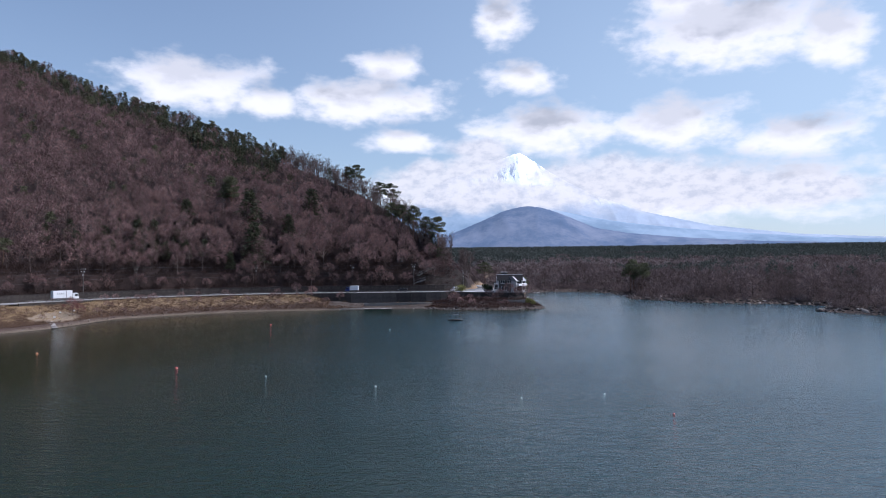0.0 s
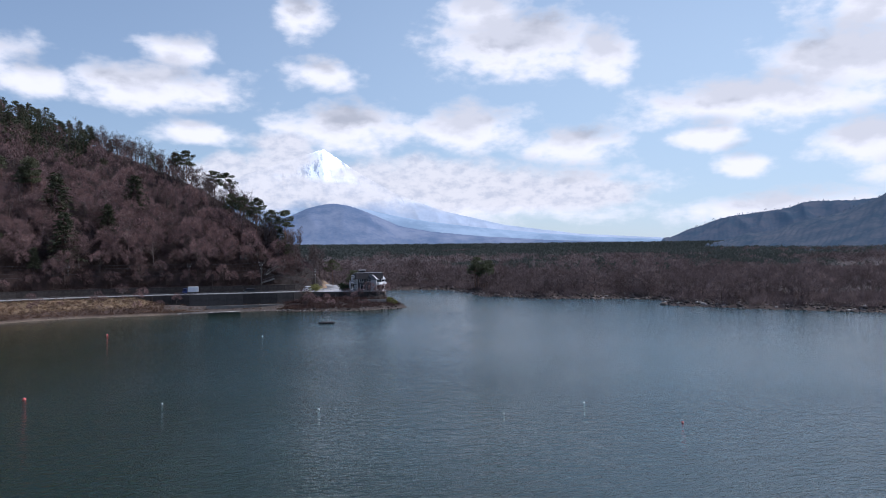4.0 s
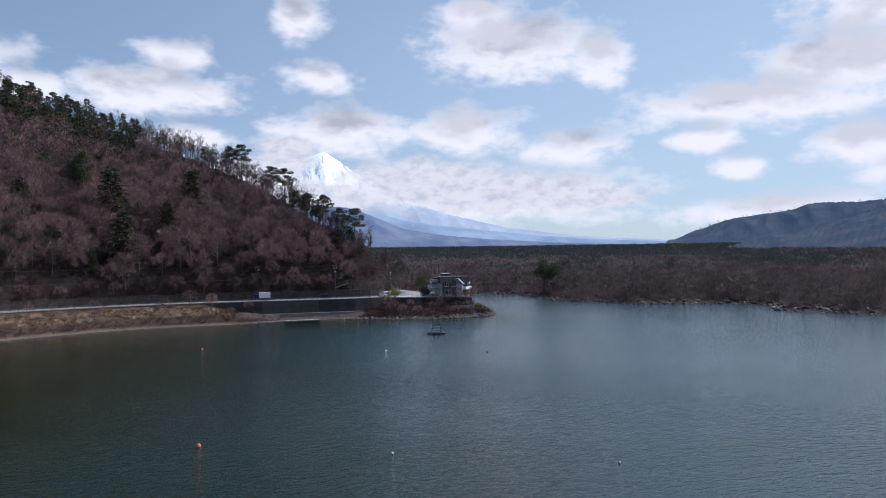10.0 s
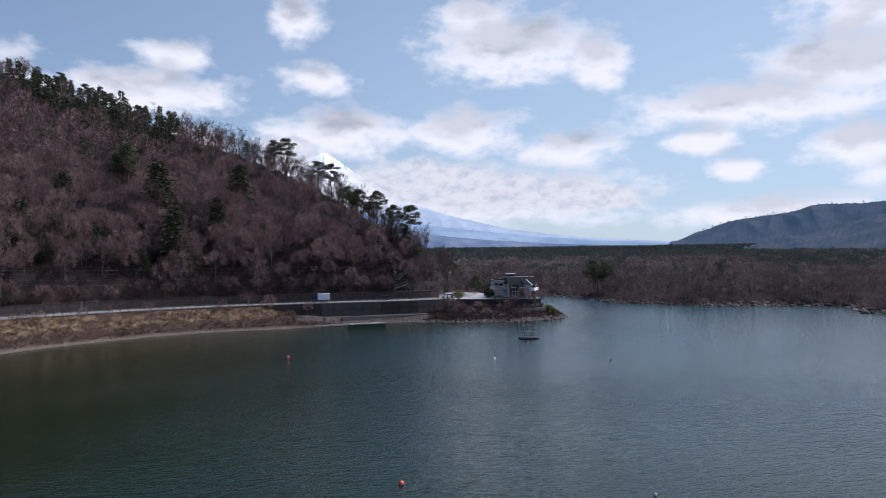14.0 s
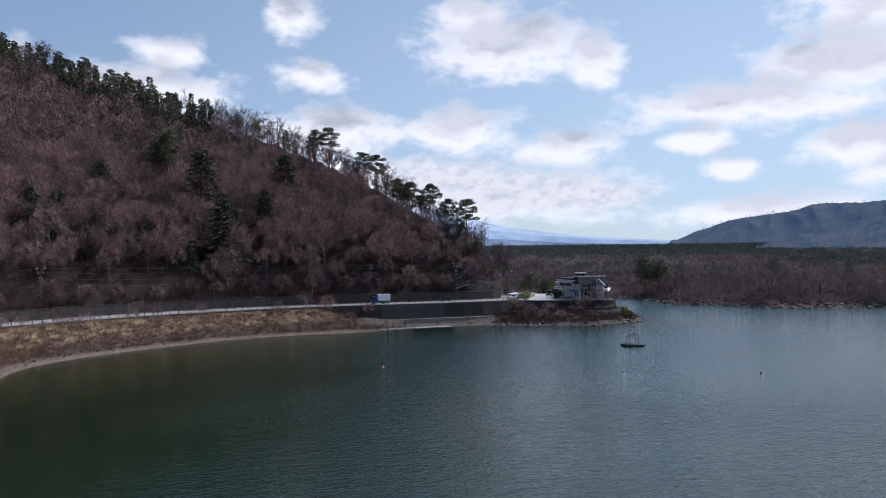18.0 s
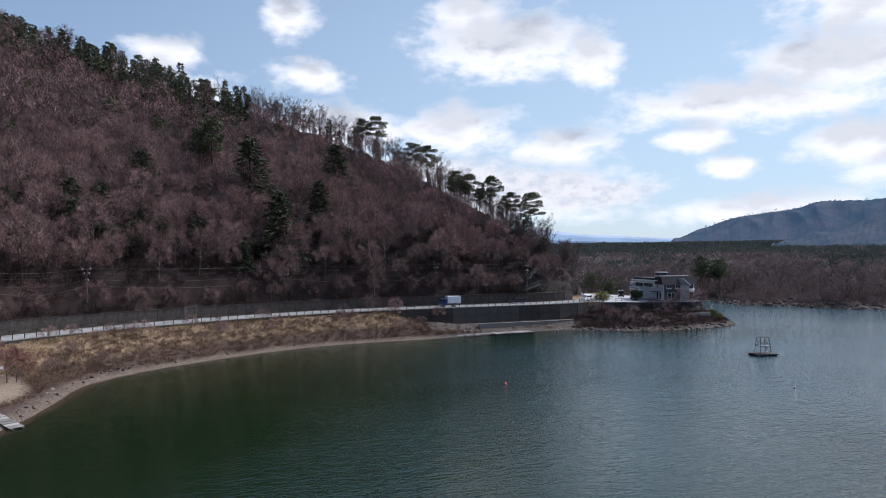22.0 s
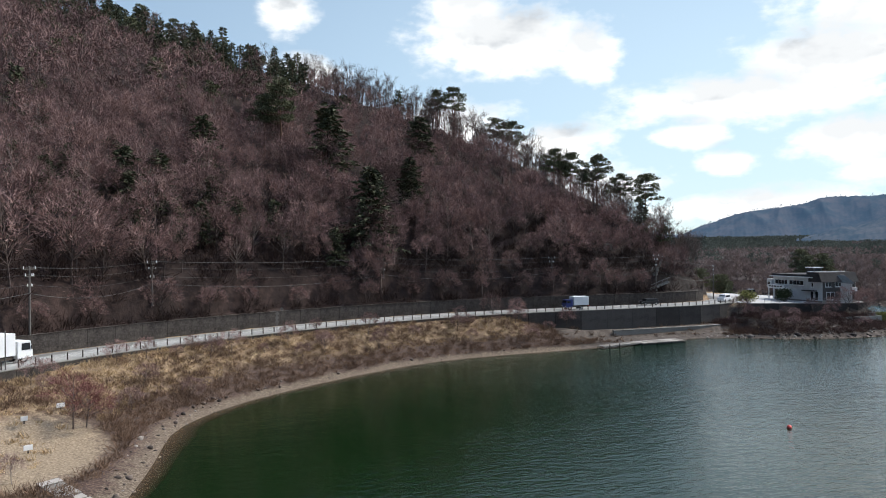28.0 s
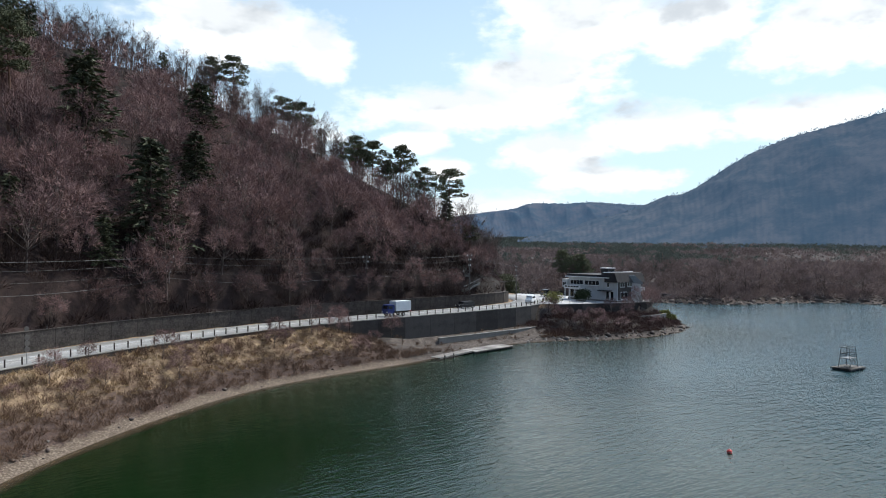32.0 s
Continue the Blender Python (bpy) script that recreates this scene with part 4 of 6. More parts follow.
for i, (x, y, h) in enumerate([(95.5, 351, 15), (99, 357, 16.5), (103.5, 352, 14.5), (98.5, 346, 12), (101, 349, 13), (29, 326, 13), (34, 322, 12), (38, 328, 14), (20, 330, 12)]):
    g = ground_at([(x, y)])[0]
    plant("red_pine", pine_kind[i % 5], Matrix.LocRotScale((x, y, g), Euler((0, 0, i * 1.3)), (h / 14 * 1.15, h / 14 * 1.15, h / 14)), "dark pine standing by the inlet shore", "pine tree", "pines by the inlet")

# woods on the plain
p = np.concatenate([scatter(-60, 330, 200, 460, 7.6), scatter(-120, 500, 460, 620, 10.5), scatter(-200, 1000, 620, 1200, 15.0), scatter(-400, 2600, 1200, 3200, 42.0), scatter(330, 800, 50, 620, 15.0), scatter(800, 1000, 50, 620, 22.0), scatter(1000, 1700, 50, 1200, 34.0), scatter(1700, 3300, 400, 1200, 55.0), scatter(2600, 3400, 1200, 2600, 60.0)])
pz, pd, pc, ps = ground_height(p[:, 0], p[:, 1])
ok = (pd > 6) & ((ps < -18) | (pc < -6)) & (np.abs(pc) > 7) & ~((p[:, 0] < 62) & (p[:, 1] < 330)) & (p[:, 0] + 0.75 * p[:, 1] > 290) & (np.hypot(p[:, 0], p[:, 1]) < 3450)
p, pz = p[ok], ground_at(p[ok])


def soft_conifer(seed, h=7.5):
    """Far pine or hemlock: a thin trunk and a few drooping tufts."""
    r = np.random.RandomState(seed)
    w, o = ([], []), ([], [])
    limb(w, (0, 0, -0.5), (0, 0, h * 0.9), 0.12, 0.03)
    for k in range(7):
        t = 0.25 + 0.75 * k / 7
        a = 2.4 * k
        e = h * 0.17 * (1.15 - t)
        tuft(o, np.array((math.cos(a) * e, math.sin(a) * e, h * t)), h * (0.24 - 0.16 * t), h * 0.06, 22, 0.6, r)
    return [(np.array(v), np.array(f)) for v, f in (w, o)]


far_pairs = [(bare_tree(500 + s, 8.0, 252, 0.16, 7, 0.10), (0, 1)) for s in range(5)] + [(soft_conifer(520 + s), (2, 3)) for s in range(4)]


def canopy(seed, n=4, wide=7.0, top=5.5):
    """A clump of far tree tops: tufts of small blades, with gaps."""
    r = np.random.RandomState(seed)
    o = ([], [])
    for k in range(n):
        tuft(o, np.array((r.uniform(-wide, wide), r.uniform(-wide, wide), r.uniform(0.5, 0.9) * top)), r.uniform(2.6, 3.8), r.uniform(1.5, 2.2), 16, 1.6, r)
    return np.array(o[0]), np.array(o[1])


lump_pairs = []
for s in range(5):
    lump_pairs += [([canopy(600 + s)], (3,)), ([canopy(640 + s)], (1,))]
rows = []
for (x, y), z in zip(p, pz):
    r = math.hypot(x, y)
    g = 0.8 * wave_noise(np.array([x]), np.array([y]), 0.02, 9)[0] + rng.normal() * 0.16 - 0.1 + (r - 600) / 600
    if r < 505:
        k = 5 + rng.randint(4) if g > 0.18 else rng.randint(5)
        patch = wave_noise(np.array([x]), np.array([y]), 0.07, 12)[0]
        if patch < -0.25 and rng.uniform() < 0.6:
            continue
        size = rng.uniform(0.85, 1.6) * (1.1 + 0.6 * patch)
        rows.append((x, y, z - (1.5 * size if k < 5 else 0.3), size, rng.uniform(0, 6.28), k))
    else:
        rows.append((x, y, z, rng.uniform(0.7, 1.05) * (0.8 if r < 660 else 1.1 if r < 1200 else 2.0), rng.uniform(0, 6.28), 9 + 2 * rng.randint(5) + (0 if g > 0 else 1)))
forest("far_wood", far_pairs + lump_pairs, rows, "wide plain of brown bare woods and dark green conifers", "woods", [BARK, HAZY_TWIG, PINE_BARK, HAZY_NEEDLE, FIR])

# ---- distant mountains ----


def mountain(name, az, dist, profile, depth, mat, label, rough, seed, base=0.0, eye=(-40, 45), fine=(220, 26), sharp=False):
    """A long slope seen across the plain: profile rows of azimuth and crest height, in degrees seen from the lake."""
    n, k = fine
    a = np.linspace(profile[0][0], profile[-1][0], n)
    e = np.interp(a, [q[0] for q in profile], [q[1] for q in profile])
    w = n // 60 * 2 + 1
    e = np.convolve(np.pad(e, w // 2, "edge"), np.ones(w) / w, "valid") if not sharp else e
    crest = 20 + dist * np.tan(np.radians(e))
    V = []
    for j in range(2 * k + 1):
        t = (j - k) / k
        r = dist + t * depth
        f = 1 - abs(t) ** 1.15
        x, y = eye[0] + r * np.sin(np.radians(a)), eye[1] + r * np.cos(np.radians(a))
        gul = (1 - 2.6 * np.abs(wave_noise(a * rough[1] + t * 1.2, np.full(n, t * 2.0), 1.0, seed)) ** 0.8 + 0.4 * wave_noise(a * rough[1] * 3, np.full(n, t * 5.0), 1.0, seed + 5)) * rough[0] * np.sin(np.pi * min(1, abs(t) * 1.6))
        tip = wave_noise(a * rough[1] * 14, np.full(n, t * 25.0), 1.0, seed + 1) * rough[2]
        V.append(np.stack([x, y, base + (crest - base) * f + gul + tip], 1))
    i = (np.arange(2 * k)[:, None] * n + np.arange(n - 1)[None, :]).ravel()
    me = mesh_from(name, np.concatenate(V), np.stack([i, i + n, i + n + 1, i + 1], 1), mat, None, True)
    return tagged(new(name, me), label, "mountain", "", "structure")


# emission, and the blue in the base colours, paint air haze on these slopes
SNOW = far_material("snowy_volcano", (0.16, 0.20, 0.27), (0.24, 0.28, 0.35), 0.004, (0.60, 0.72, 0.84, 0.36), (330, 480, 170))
HAZED_BLUE = far_material("hazed_slopes", (0.045, 0.065, 0.11), (0.14, 0.15, 0.19), 0.006, (0.30, 0.45, 0.70, 0.28))
HAZED_BLUE2 = far_material("pale_hazed_slopes", (0.10, 0.13, 0.18), (0.2, 0.24, 0.3), 0.004, (0.34, 0.55, 0.78, 0.38))
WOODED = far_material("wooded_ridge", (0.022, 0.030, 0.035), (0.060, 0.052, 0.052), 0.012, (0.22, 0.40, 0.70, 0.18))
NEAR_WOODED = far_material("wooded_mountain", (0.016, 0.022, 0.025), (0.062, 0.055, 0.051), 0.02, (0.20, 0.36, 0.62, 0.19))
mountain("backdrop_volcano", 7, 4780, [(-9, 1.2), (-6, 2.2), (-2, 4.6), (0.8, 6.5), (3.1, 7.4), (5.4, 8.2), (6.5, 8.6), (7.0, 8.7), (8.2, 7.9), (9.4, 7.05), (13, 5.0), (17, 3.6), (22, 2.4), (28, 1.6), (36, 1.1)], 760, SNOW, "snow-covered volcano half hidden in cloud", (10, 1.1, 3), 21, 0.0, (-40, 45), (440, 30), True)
mountain("backdrop_slope", 15, 4300, [(-8, 3.0), (-3, 4.0), (1, 4.5), (5, 4.6), (8, 4.3), (10, 3.9), (13, 3.2), (16, 2.7), (20, 2.2), (25, 1.7), (30, 1.3), (36, 1.0), (46, 0.7)], 600, HAZED_BLUE2, "foot slopes of the volcano, pale blue with painted haze", (10, 0.9, 2), 23)
mountain("backdrop_hill", 8, 3600, [(-5, 0.9), (0, 1.5), (3, 2.7), (6, 4.0), (7.6, 4.3), (9, 4.15), (11, 3.4), (13.2, 2.4), (16, 1.9), (20, 1.5), (26, 1.1), (33, 0.85)], 500, HAZED_BLUE, "rounded wooded hill beyond the plain, blued by painted haze", (9, 1.0, 2.5), 25)
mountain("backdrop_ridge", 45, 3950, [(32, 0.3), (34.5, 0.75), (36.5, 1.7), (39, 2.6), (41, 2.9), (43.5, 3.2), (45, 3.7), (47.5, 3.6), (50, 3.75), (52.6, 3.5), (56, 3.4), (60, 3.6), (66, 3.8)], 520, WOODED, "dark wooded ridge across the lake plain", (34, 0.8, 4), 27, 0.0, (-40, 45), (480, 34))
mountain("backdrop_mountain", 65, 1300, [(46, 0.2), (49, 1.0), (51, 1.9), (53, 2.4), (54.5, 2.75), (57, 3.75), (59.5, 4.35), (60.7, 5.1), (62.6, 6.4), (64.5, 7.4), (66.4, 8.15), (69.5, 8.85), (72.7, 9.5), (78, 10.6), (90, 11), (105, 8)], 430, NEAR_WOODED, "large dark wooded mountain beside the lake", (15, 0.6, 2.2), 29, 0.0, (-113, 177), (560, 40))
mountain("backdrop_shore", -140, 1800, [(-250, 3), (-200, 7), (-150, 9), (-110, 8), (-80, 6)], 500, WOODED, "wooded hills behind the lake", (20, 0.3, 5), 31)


def crest_trees(name, profile, dist, eye, haze_glow, step, size, seed, label):
    """A fringe of small trees along the crest of a far ridge."""
    r = np.random.RandomState(seed)
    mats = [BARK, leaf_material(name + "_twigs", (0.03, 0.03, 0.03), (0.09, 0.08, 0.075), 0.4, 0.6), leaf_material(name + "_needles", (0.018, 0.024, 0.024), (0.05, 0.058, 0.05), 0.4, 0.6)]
    # twigs and needles get the ridge's haze, painted in as blue emission
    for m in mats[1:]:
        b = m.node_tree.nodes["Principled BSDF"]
        b.inputs["Emission Color"].default_value, b.inputs["Emission Strength"].default_value = (*haze_glow[:3], 1), haze_glow[3]
    kinds = [(soft_conifer(700 + k), (0, 2)) for k in range(3)] + [(bare_tree(710 + k, 8.0, 110, 0.35, 7, 0.12), (0, 1)) for k in range(4)]
    a0, a1 = profile[0][0], profile[-1][0]
    rows = []
    for a in np.arange(a0, a1, math.degrees(step / dist)):
        a += r.uniform(-0.02, 0.02)
        e = float(np.interp(a, [q[0] for q in profile], [q[1] for q in profile]))
        back = r.uniform(-0.012, 0.006) * dist
        z = 20 + dist * math.tan(radians(e)) - abs(back) * 0.55 - 0.2 * size
        rows.append((eye[0] + (dist + back) * math.sin(radians(a)), eye[1] + (dist + back) * math.cos(radians(a)), z, size / 8 * r.uniform(0.6, 1.2), r.uniform(0, 6.28), r.randint(7)))
    forest(name, kinds, rows, label, "woods", mats)


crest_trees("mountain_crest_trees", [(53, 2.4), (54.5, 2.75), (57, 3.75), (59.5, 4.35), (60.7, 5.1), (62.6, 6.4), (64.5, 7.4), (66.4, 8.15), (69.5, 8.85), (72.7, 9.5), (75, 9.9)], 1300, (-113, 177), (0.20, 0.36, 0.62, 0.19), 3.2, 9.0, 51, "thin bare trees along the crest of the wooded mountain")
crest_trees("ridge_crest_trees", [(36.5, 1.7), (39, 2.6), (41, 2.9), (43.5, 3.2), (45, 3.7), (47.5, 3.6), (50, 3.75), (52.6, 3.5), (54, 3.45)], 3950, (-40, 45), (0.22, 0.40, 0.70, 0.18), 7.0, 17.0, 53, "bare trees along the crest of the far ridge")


def cloud_bank():
    """Low cloud in front of the volcano: a far curved sheet of sky, clear between its clouds."""
    m = bpy.data.materials.new("far_cloud")
    m.use_nodes = True
    nt = m.node_tree
    nt.nodes.clear()
    uv = nt.nodes.new("ShaderNodeTexCoord").outputs["Object"]
    sep = nt.nodes.new("ShaderNodeSeparateXYZ")
    link(nt, uv, sep.inputs[0])
    az = math_node(nt, "MULTIPLY", math_node(nt, "ARCTAN2", sep.outputs[0], sep.outputs[1]), 57.2958)
    el = math_node(nt, "MULTIPLY", math_node(nt, "DIVIDE", sep.outputs[2], 4000.0), 57.2958)
    pos = nt.nodes.new("ShaderNodeCombineXYZ")
    link(nt, az, pos.inputs[0])
    link(nt, math_node(nt, "MULTIPLY", el, 1.6), pos.inputs[1])
    wob = math_node(nt, "MULTIPLY", math_node(nt, "SUBTRACT", noise_node(nt, pos.outputs[0], 0.5, 6, 0.52), 0.5), 2.0)
    best = None
    for a, e, w, h in [(-1.4, 5.9, 4.4, 1.7), (1.2, 6.6, 2.4, 1.0), (8.6, 5.0, 4.0, 1.1), (3.2, 5.3, 5.0, 1.6), (9.8, 5.2, 5.4, 1.3), (14.9, 6.1, 8.5, 2.2), (20.5, 5.4, 8.0, 1.9), (3.4, 9.2, 2.4, 0.9), (3.0, 7.5, 2.7, 1.15), (3.8, 8.1, 2.5, 1.15), (-0.8, 7.3, 2.0, 1.0), (27.0, 4.8, 6.5, 1.2)]:
        x = math_node(nt, "DIVIDE", math_node(nt, "SUBTRACT", az, a), w)
        y = math_node(nt, "DIVIDE", math_node(nt, "SUBTRACT", el, e), h)
        v = math_node(nt, "SUBTRACT", 1.0, math_node(nt, "SQRT", math_node(nt, "ADD", math_node(nt, "MULTIPLY", x, x), math_node(nt, "MULTIPLY", y, y))))
        best = v if best is None else math_node(nt, "MAXIMUM", best, v)
    f = math_node(nt, "ADD", math_node(nt, "ADD", best, 0.13), math_node(nt, "MULTIPLY", wob, 0.6))
    mask = math_node(nt, "MULTIPLY", smooth_node(nt, f, -0.15, 0.55), 0.94)
    grey = smooth_node(nt, noise_node(nt, pos.outputs[0], 0.8, 5, 0.6), 0.4, 0.7)
    em = nt.nodes.new("ShaderNodeEmission")
    link(nt, mix_colour(nt, grey, (0.98, 0.98, 1.0), (0.72, 0.76, 0.84)), em.inputs[0])
    em.inputs[1].default_value = 1.0
    tr, mx, out = nt.nodes.new("ShaderNodeBsdfTransparent"), nt.nodes.new("ShaderNodeMixShader"), nt.nodes.new("ShaderNodeOutputMaterial")
    link(nt, mask, mx.inputs[0])
    link(nt, tr.outputs[0], mx.inputs[1])
    link(nt, em.outputs[0], mx.inputs[2])
    link(nt, mx.outputs[0], out.inputs[0])
    n, R = 40, 4000.0
    a = np.radians(np.linspace(-8, 36, n))
    v = np.concatenate([np.stack([R * np.sin(a), R * np.cos(a), np.full(n, z)], 1) for z in (R * math.tan(radians(1.2)), R * math.tan(radians(12)))])
    i = np.arange(n - 1)
    ob = new("backdrop_cloud", mesh_from("backdrop_cloud", v, np.stack([i, i + 1, i + n + 1, i + n], 1), m))
    ob.location = (-30, 33, 19)
    ob.visible_shadow = False
    tagged(ob, "bank of white cloud before the volcano", "cloud", "", "structure")


cloud_bank()

# ---- stones, brush and grass ----


def stone(seed, flat=0.6):
    r = np.random.RandomState(seed)
    bm = bmesh.new()
    bmesh.ops.create_icosphere(bm, subdivisions=1, radius=0.5)
    v = np.array([q.co for q in bm.verts])
    f = np.array([[q.index for q in fc.verts] for fc in bm.faces])
    bm.free()
    v *= r.uniform(0.65, 1.25, (len(v), 1))
    v *= (1, r.uniform(0.6, 0.9), flat)
    return v, f


def shrub(seed, h=2.0, n=90, width=0.06):
    r = np.random.RandomState(seed)
    o = ([], [])
    for _ in range(n):
        a, e = r.uniform(0, 6.28), r.uniform(0.35, 1.45)
        d = np.array((math.cos(a) * math.cos(e), math.sin(a) * math.cos(e), math.sin(e)))
        st = np.array((r.normal() * 0.22 * h, r.normal() * 0.22 * h, 0)) + d * h * r.uniform(0, 0.45)
        blade(o, st, unit(d + r.normal(size=3) * 0.25), h * r.uniform(0.3, 0.6), width * r.uniform(0.6, 1.4), r)
    return np.array(o[0]), np.array(o[1])


def grass(seed, h=0.75, n=34, width=0.07):
    r = np.random.RandomState(seed)
    o = ([], [])
    for _ in range(n):
        a, e = r.uniform(0, 6.28), r.uniform(0.3, 1.3)
        d = np.array((math.cos(a) * math.cos(e), math.sin(a) * math.cos(e), math.sin(e)))
        blade(o, np.array((r.normal() * 0.25, r.normal() * 0.25, -0.05)), d, h * r.uniform(0.5, 1.1), width * r.uniform(0.6, 1.3), r)
    return np.array(o[0]), np.array(o[1])


one = lambda pair: ([pair], (0,))
rng = np.random.RandomState(31)

# places on the bank between shore and road
p = scatter(-150, 2, 190, 283, 0.8)
bz, bd, bc, _ = ground_height(p[:, 0], p[:, 1])
clear = np.exp(-((p[:, 0] + 124) / 7) ** 2 - ((p[:, 1] - 219) / 11) ** 2) > 0.45
bank = (bd > 0.3) & (bc < -4.6)
rel = bd / (bd - bc)
mix = wave_noise(p[:, 0], p[:, 1], 0.22, 41) + rng.normal(size=len(p)) * 0.3
low_wall = (p[:, 0] > -46) & (bc > -12)
is_brush = bank & ~clear & (bd > 1.3) & (rel > 0.09) & (mix + (0.62 - rel) * 1.6 > -0.05) & ~low_wall & (rng.uniform(size=len(p)) < np.where(rel < 0.6, 0.8, 0.5))
is_grass = bank & (bd > 2.6) & (rel > 0.25) & (mix + (0.62 - rel) * 1.6 <= 0.42) & ~low_wall & (~clear | (rng.uniform(size=len(p)) < 0.25))
q = p[is_brush]
forest("bank_brush", [one(shrub(s, 1.5, 85, 0.045)) for s in range(6)], [(x, y, z, rng.uniform(0.4, 1.0) * (1.35 if rng.uniform() < 0.08 else 1), rng.uniform(0, 6.28), rng.randint(6)) for (x, y), z in zip(q, ground_at(q))],
       "dry reddish brown brush on the lake bank", "brush", [BRUSH])
q = p[is_grass]
forest("bank_grass", [one(grass(s)) for s in range(6)], [(x, y, z, rng.uniform(0.5, 1.2), rng.uniform(0, 6.28), rng.randint(6)) for (x, y), z in zip(q, ground_at(q))],
       "straw-coloured dry grass tufts on the bank", "grass", [STRAW])
# brush at the hill foot and among the trees
p = scatter(-190, -6, 200, 330, 2.1)
bz, bd, bc, _ = ground_height(p[:, 0], p[:, 1])
q = p[(bc > 5.0) & (bc < 30) & (rng.uniform(size=len(p)) < np.where(bc < 14, 1.0, 0.55))]
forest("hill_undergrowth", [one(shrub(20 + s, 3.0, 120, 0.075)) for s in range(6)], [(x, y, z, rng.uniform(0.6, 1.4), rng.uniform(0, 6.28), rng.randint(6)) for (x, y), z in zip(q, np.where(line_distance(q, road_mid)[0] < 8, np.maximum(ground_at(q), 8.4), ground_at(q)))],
       "leafless undergrowth on the steep hillside", "brush", [SHADED_THICKET])
# brush that hangs over the retaining wall
q = np.concatenate([np.stack([np.interp(np.arange(0, len(road_far) - 1, 0.22), np.arange(len(road_far)), road_far[:, k]) + left[np.arange(0, len(road_far) - 1, 0.22).astype(int), k] * 1.55 for k in (0, 1)], 1)])
q = q[(q[:, 0] > -150) & (q[:, 0] < -12)]
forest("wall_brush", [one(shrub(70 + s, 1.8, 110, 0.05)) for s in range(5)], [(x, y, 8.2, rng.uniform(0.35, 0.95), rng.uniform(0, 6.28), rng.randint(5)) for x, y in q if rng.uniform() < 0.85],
       "dry brush hanging over the top of the retaining wall", "brush", [SHADED_THICKET])
# sparse growth on the cut slope
p = scatter(-8, 14, 285, 312, 1.6)
bz, bd, bc, bs = ground_height(p[:, 0], p[:, 1])
q = p[(bc > 6.4) & (bs > -6) & (rng.uniform(size=len(p)) < 0.97)]
forest("slope_growth", [one(shrub(30 + s, 2.0, 100, 0.05)) for s in range(4)], [(x, y, z, rng.uniform(0.6, 1.2) * (1.8 if x < 3 else 1.0), rng.uniform(0, 6.28), rng.randint(4)) for (x, y), z in zip(q, ground_at(q))],
       "thin dry growth on the cut slope", "brush", [TWIG])
# headland brush
p = scatter(-4, 43, 258, 285, 1.0)
bz, bd, bc, _ = ground_height(p[:, 0], p[:, 1])
dw = line_distance(p, pad_wall)[0]
q = p[(bd > 1.6) & (dw < -0.6) & (bc < -4)]
forest("headland_brush", [one(shrub(40 + s, 1.6, 150, 0.035)) for s in range(6)], [(x, y, z, rng.uniform(0.5, 1.25), rng.uniform(0, 6.28), rng.randint(6)) for (x, y), z in zip(q, ground_at(q))],
       "dark red-brown brush on the headland slope", "brush", [HEAD_BRUSH])
p = scatter(-46, 2, 262, 281, 1.3)
bz, bd, bc, _ = ground_height(p[:, 0], p[:, 1])
q = p[(bd > 1.5) & (bc < -4.8) & (rng.uniform(size=len(p)) < 0.28)]
forest("terrace_brush", [one(shrub(50 + s, 1.0, 60, 0.05)) for s in range(4)], [(x, y, z, rng.uniform(0.4, 1.2), rng.uniform(0, 6.28), rng.randint(4)) for (x, y), z in zip(q, ground_at(q))],
       "low dry brush on the terrace below the wall", "brush", [BRUSH])
# brush edge of the far woods
p = scatter(40, 260, 190, 430, 2.6)
bz, bd, bc, bs = ground_height(p[:, 0], p[:, 1])
q = p[(bd > 3.5) & (bd < 44) & (bs < -20) & (p[:, 0] > 42) & (rng.uniform(size=len(p)) < np.where(bd < 18, 0.95, 0.6))]
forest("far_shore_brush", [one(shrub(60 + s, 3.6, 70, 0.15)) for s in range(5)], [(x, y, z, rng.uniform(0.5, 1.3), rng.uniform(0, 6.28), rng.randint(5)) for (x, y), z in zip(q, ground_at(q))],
       "brown brush along the rocky far shore", "brush", [HAZY_TWIG])

# shore stones
p = scatter(-140, 41, 185, 285, 1.0)
bz, bd, bc, _ = ground_height(p[:, 0], p[:, 1])
head = (p[:, 0] > -14)
q = p[(bd > -0.7) & (bd < np.where(head, 2.8, 2.4)) & (bc < -6) & (rng.uniform(size=len(p)) < np.where(head, 0.9, np.where(p[:, 1] < 240, 0.55, 0.16)))]
rows = [(x, y, z, rng.uniform(0.25, 0.7) * (1.6 if x > -8 else 0.75) * (1.8 if rng.uniform() < 0.06 else 1), rng.uniform(0, 6.28), rng.randint(12)) for (x, y), z in zip(q, ground_at(q))]
forest("shore_stones", [(([stone(s)]), (1 if s % 3 else 0,)) for s in range(12)], rows, "grey stones strewn along the waterline", "stones", [PALE_ROCK, ROCK])
p = scatter(42, 260, 185, 430, 1.7)
bz, bd, bc, bs = ground_height(p[:, 0], p[:, 1])
q = p[(bd > -0.9) & (bd < 10) & (rng.uniform(size=len(p)) < 0.9)]
rows = [(x, y, z, rng.uniform(0.6, 2.2) * (1.7 if rng.uniform() < 0.12 else 1), rng.uniform(0, 6.28), rng.randint(12)) for (x, y), z in zip(q, ground_at(q))]
forest("lava_rocks", [(([stone(80 + s)]), (0 if s else 1,)) for s in range(12)], rows, "dark jagged lava rocks along the far shore", "rocks", [ROCK, PALE_ROCK])

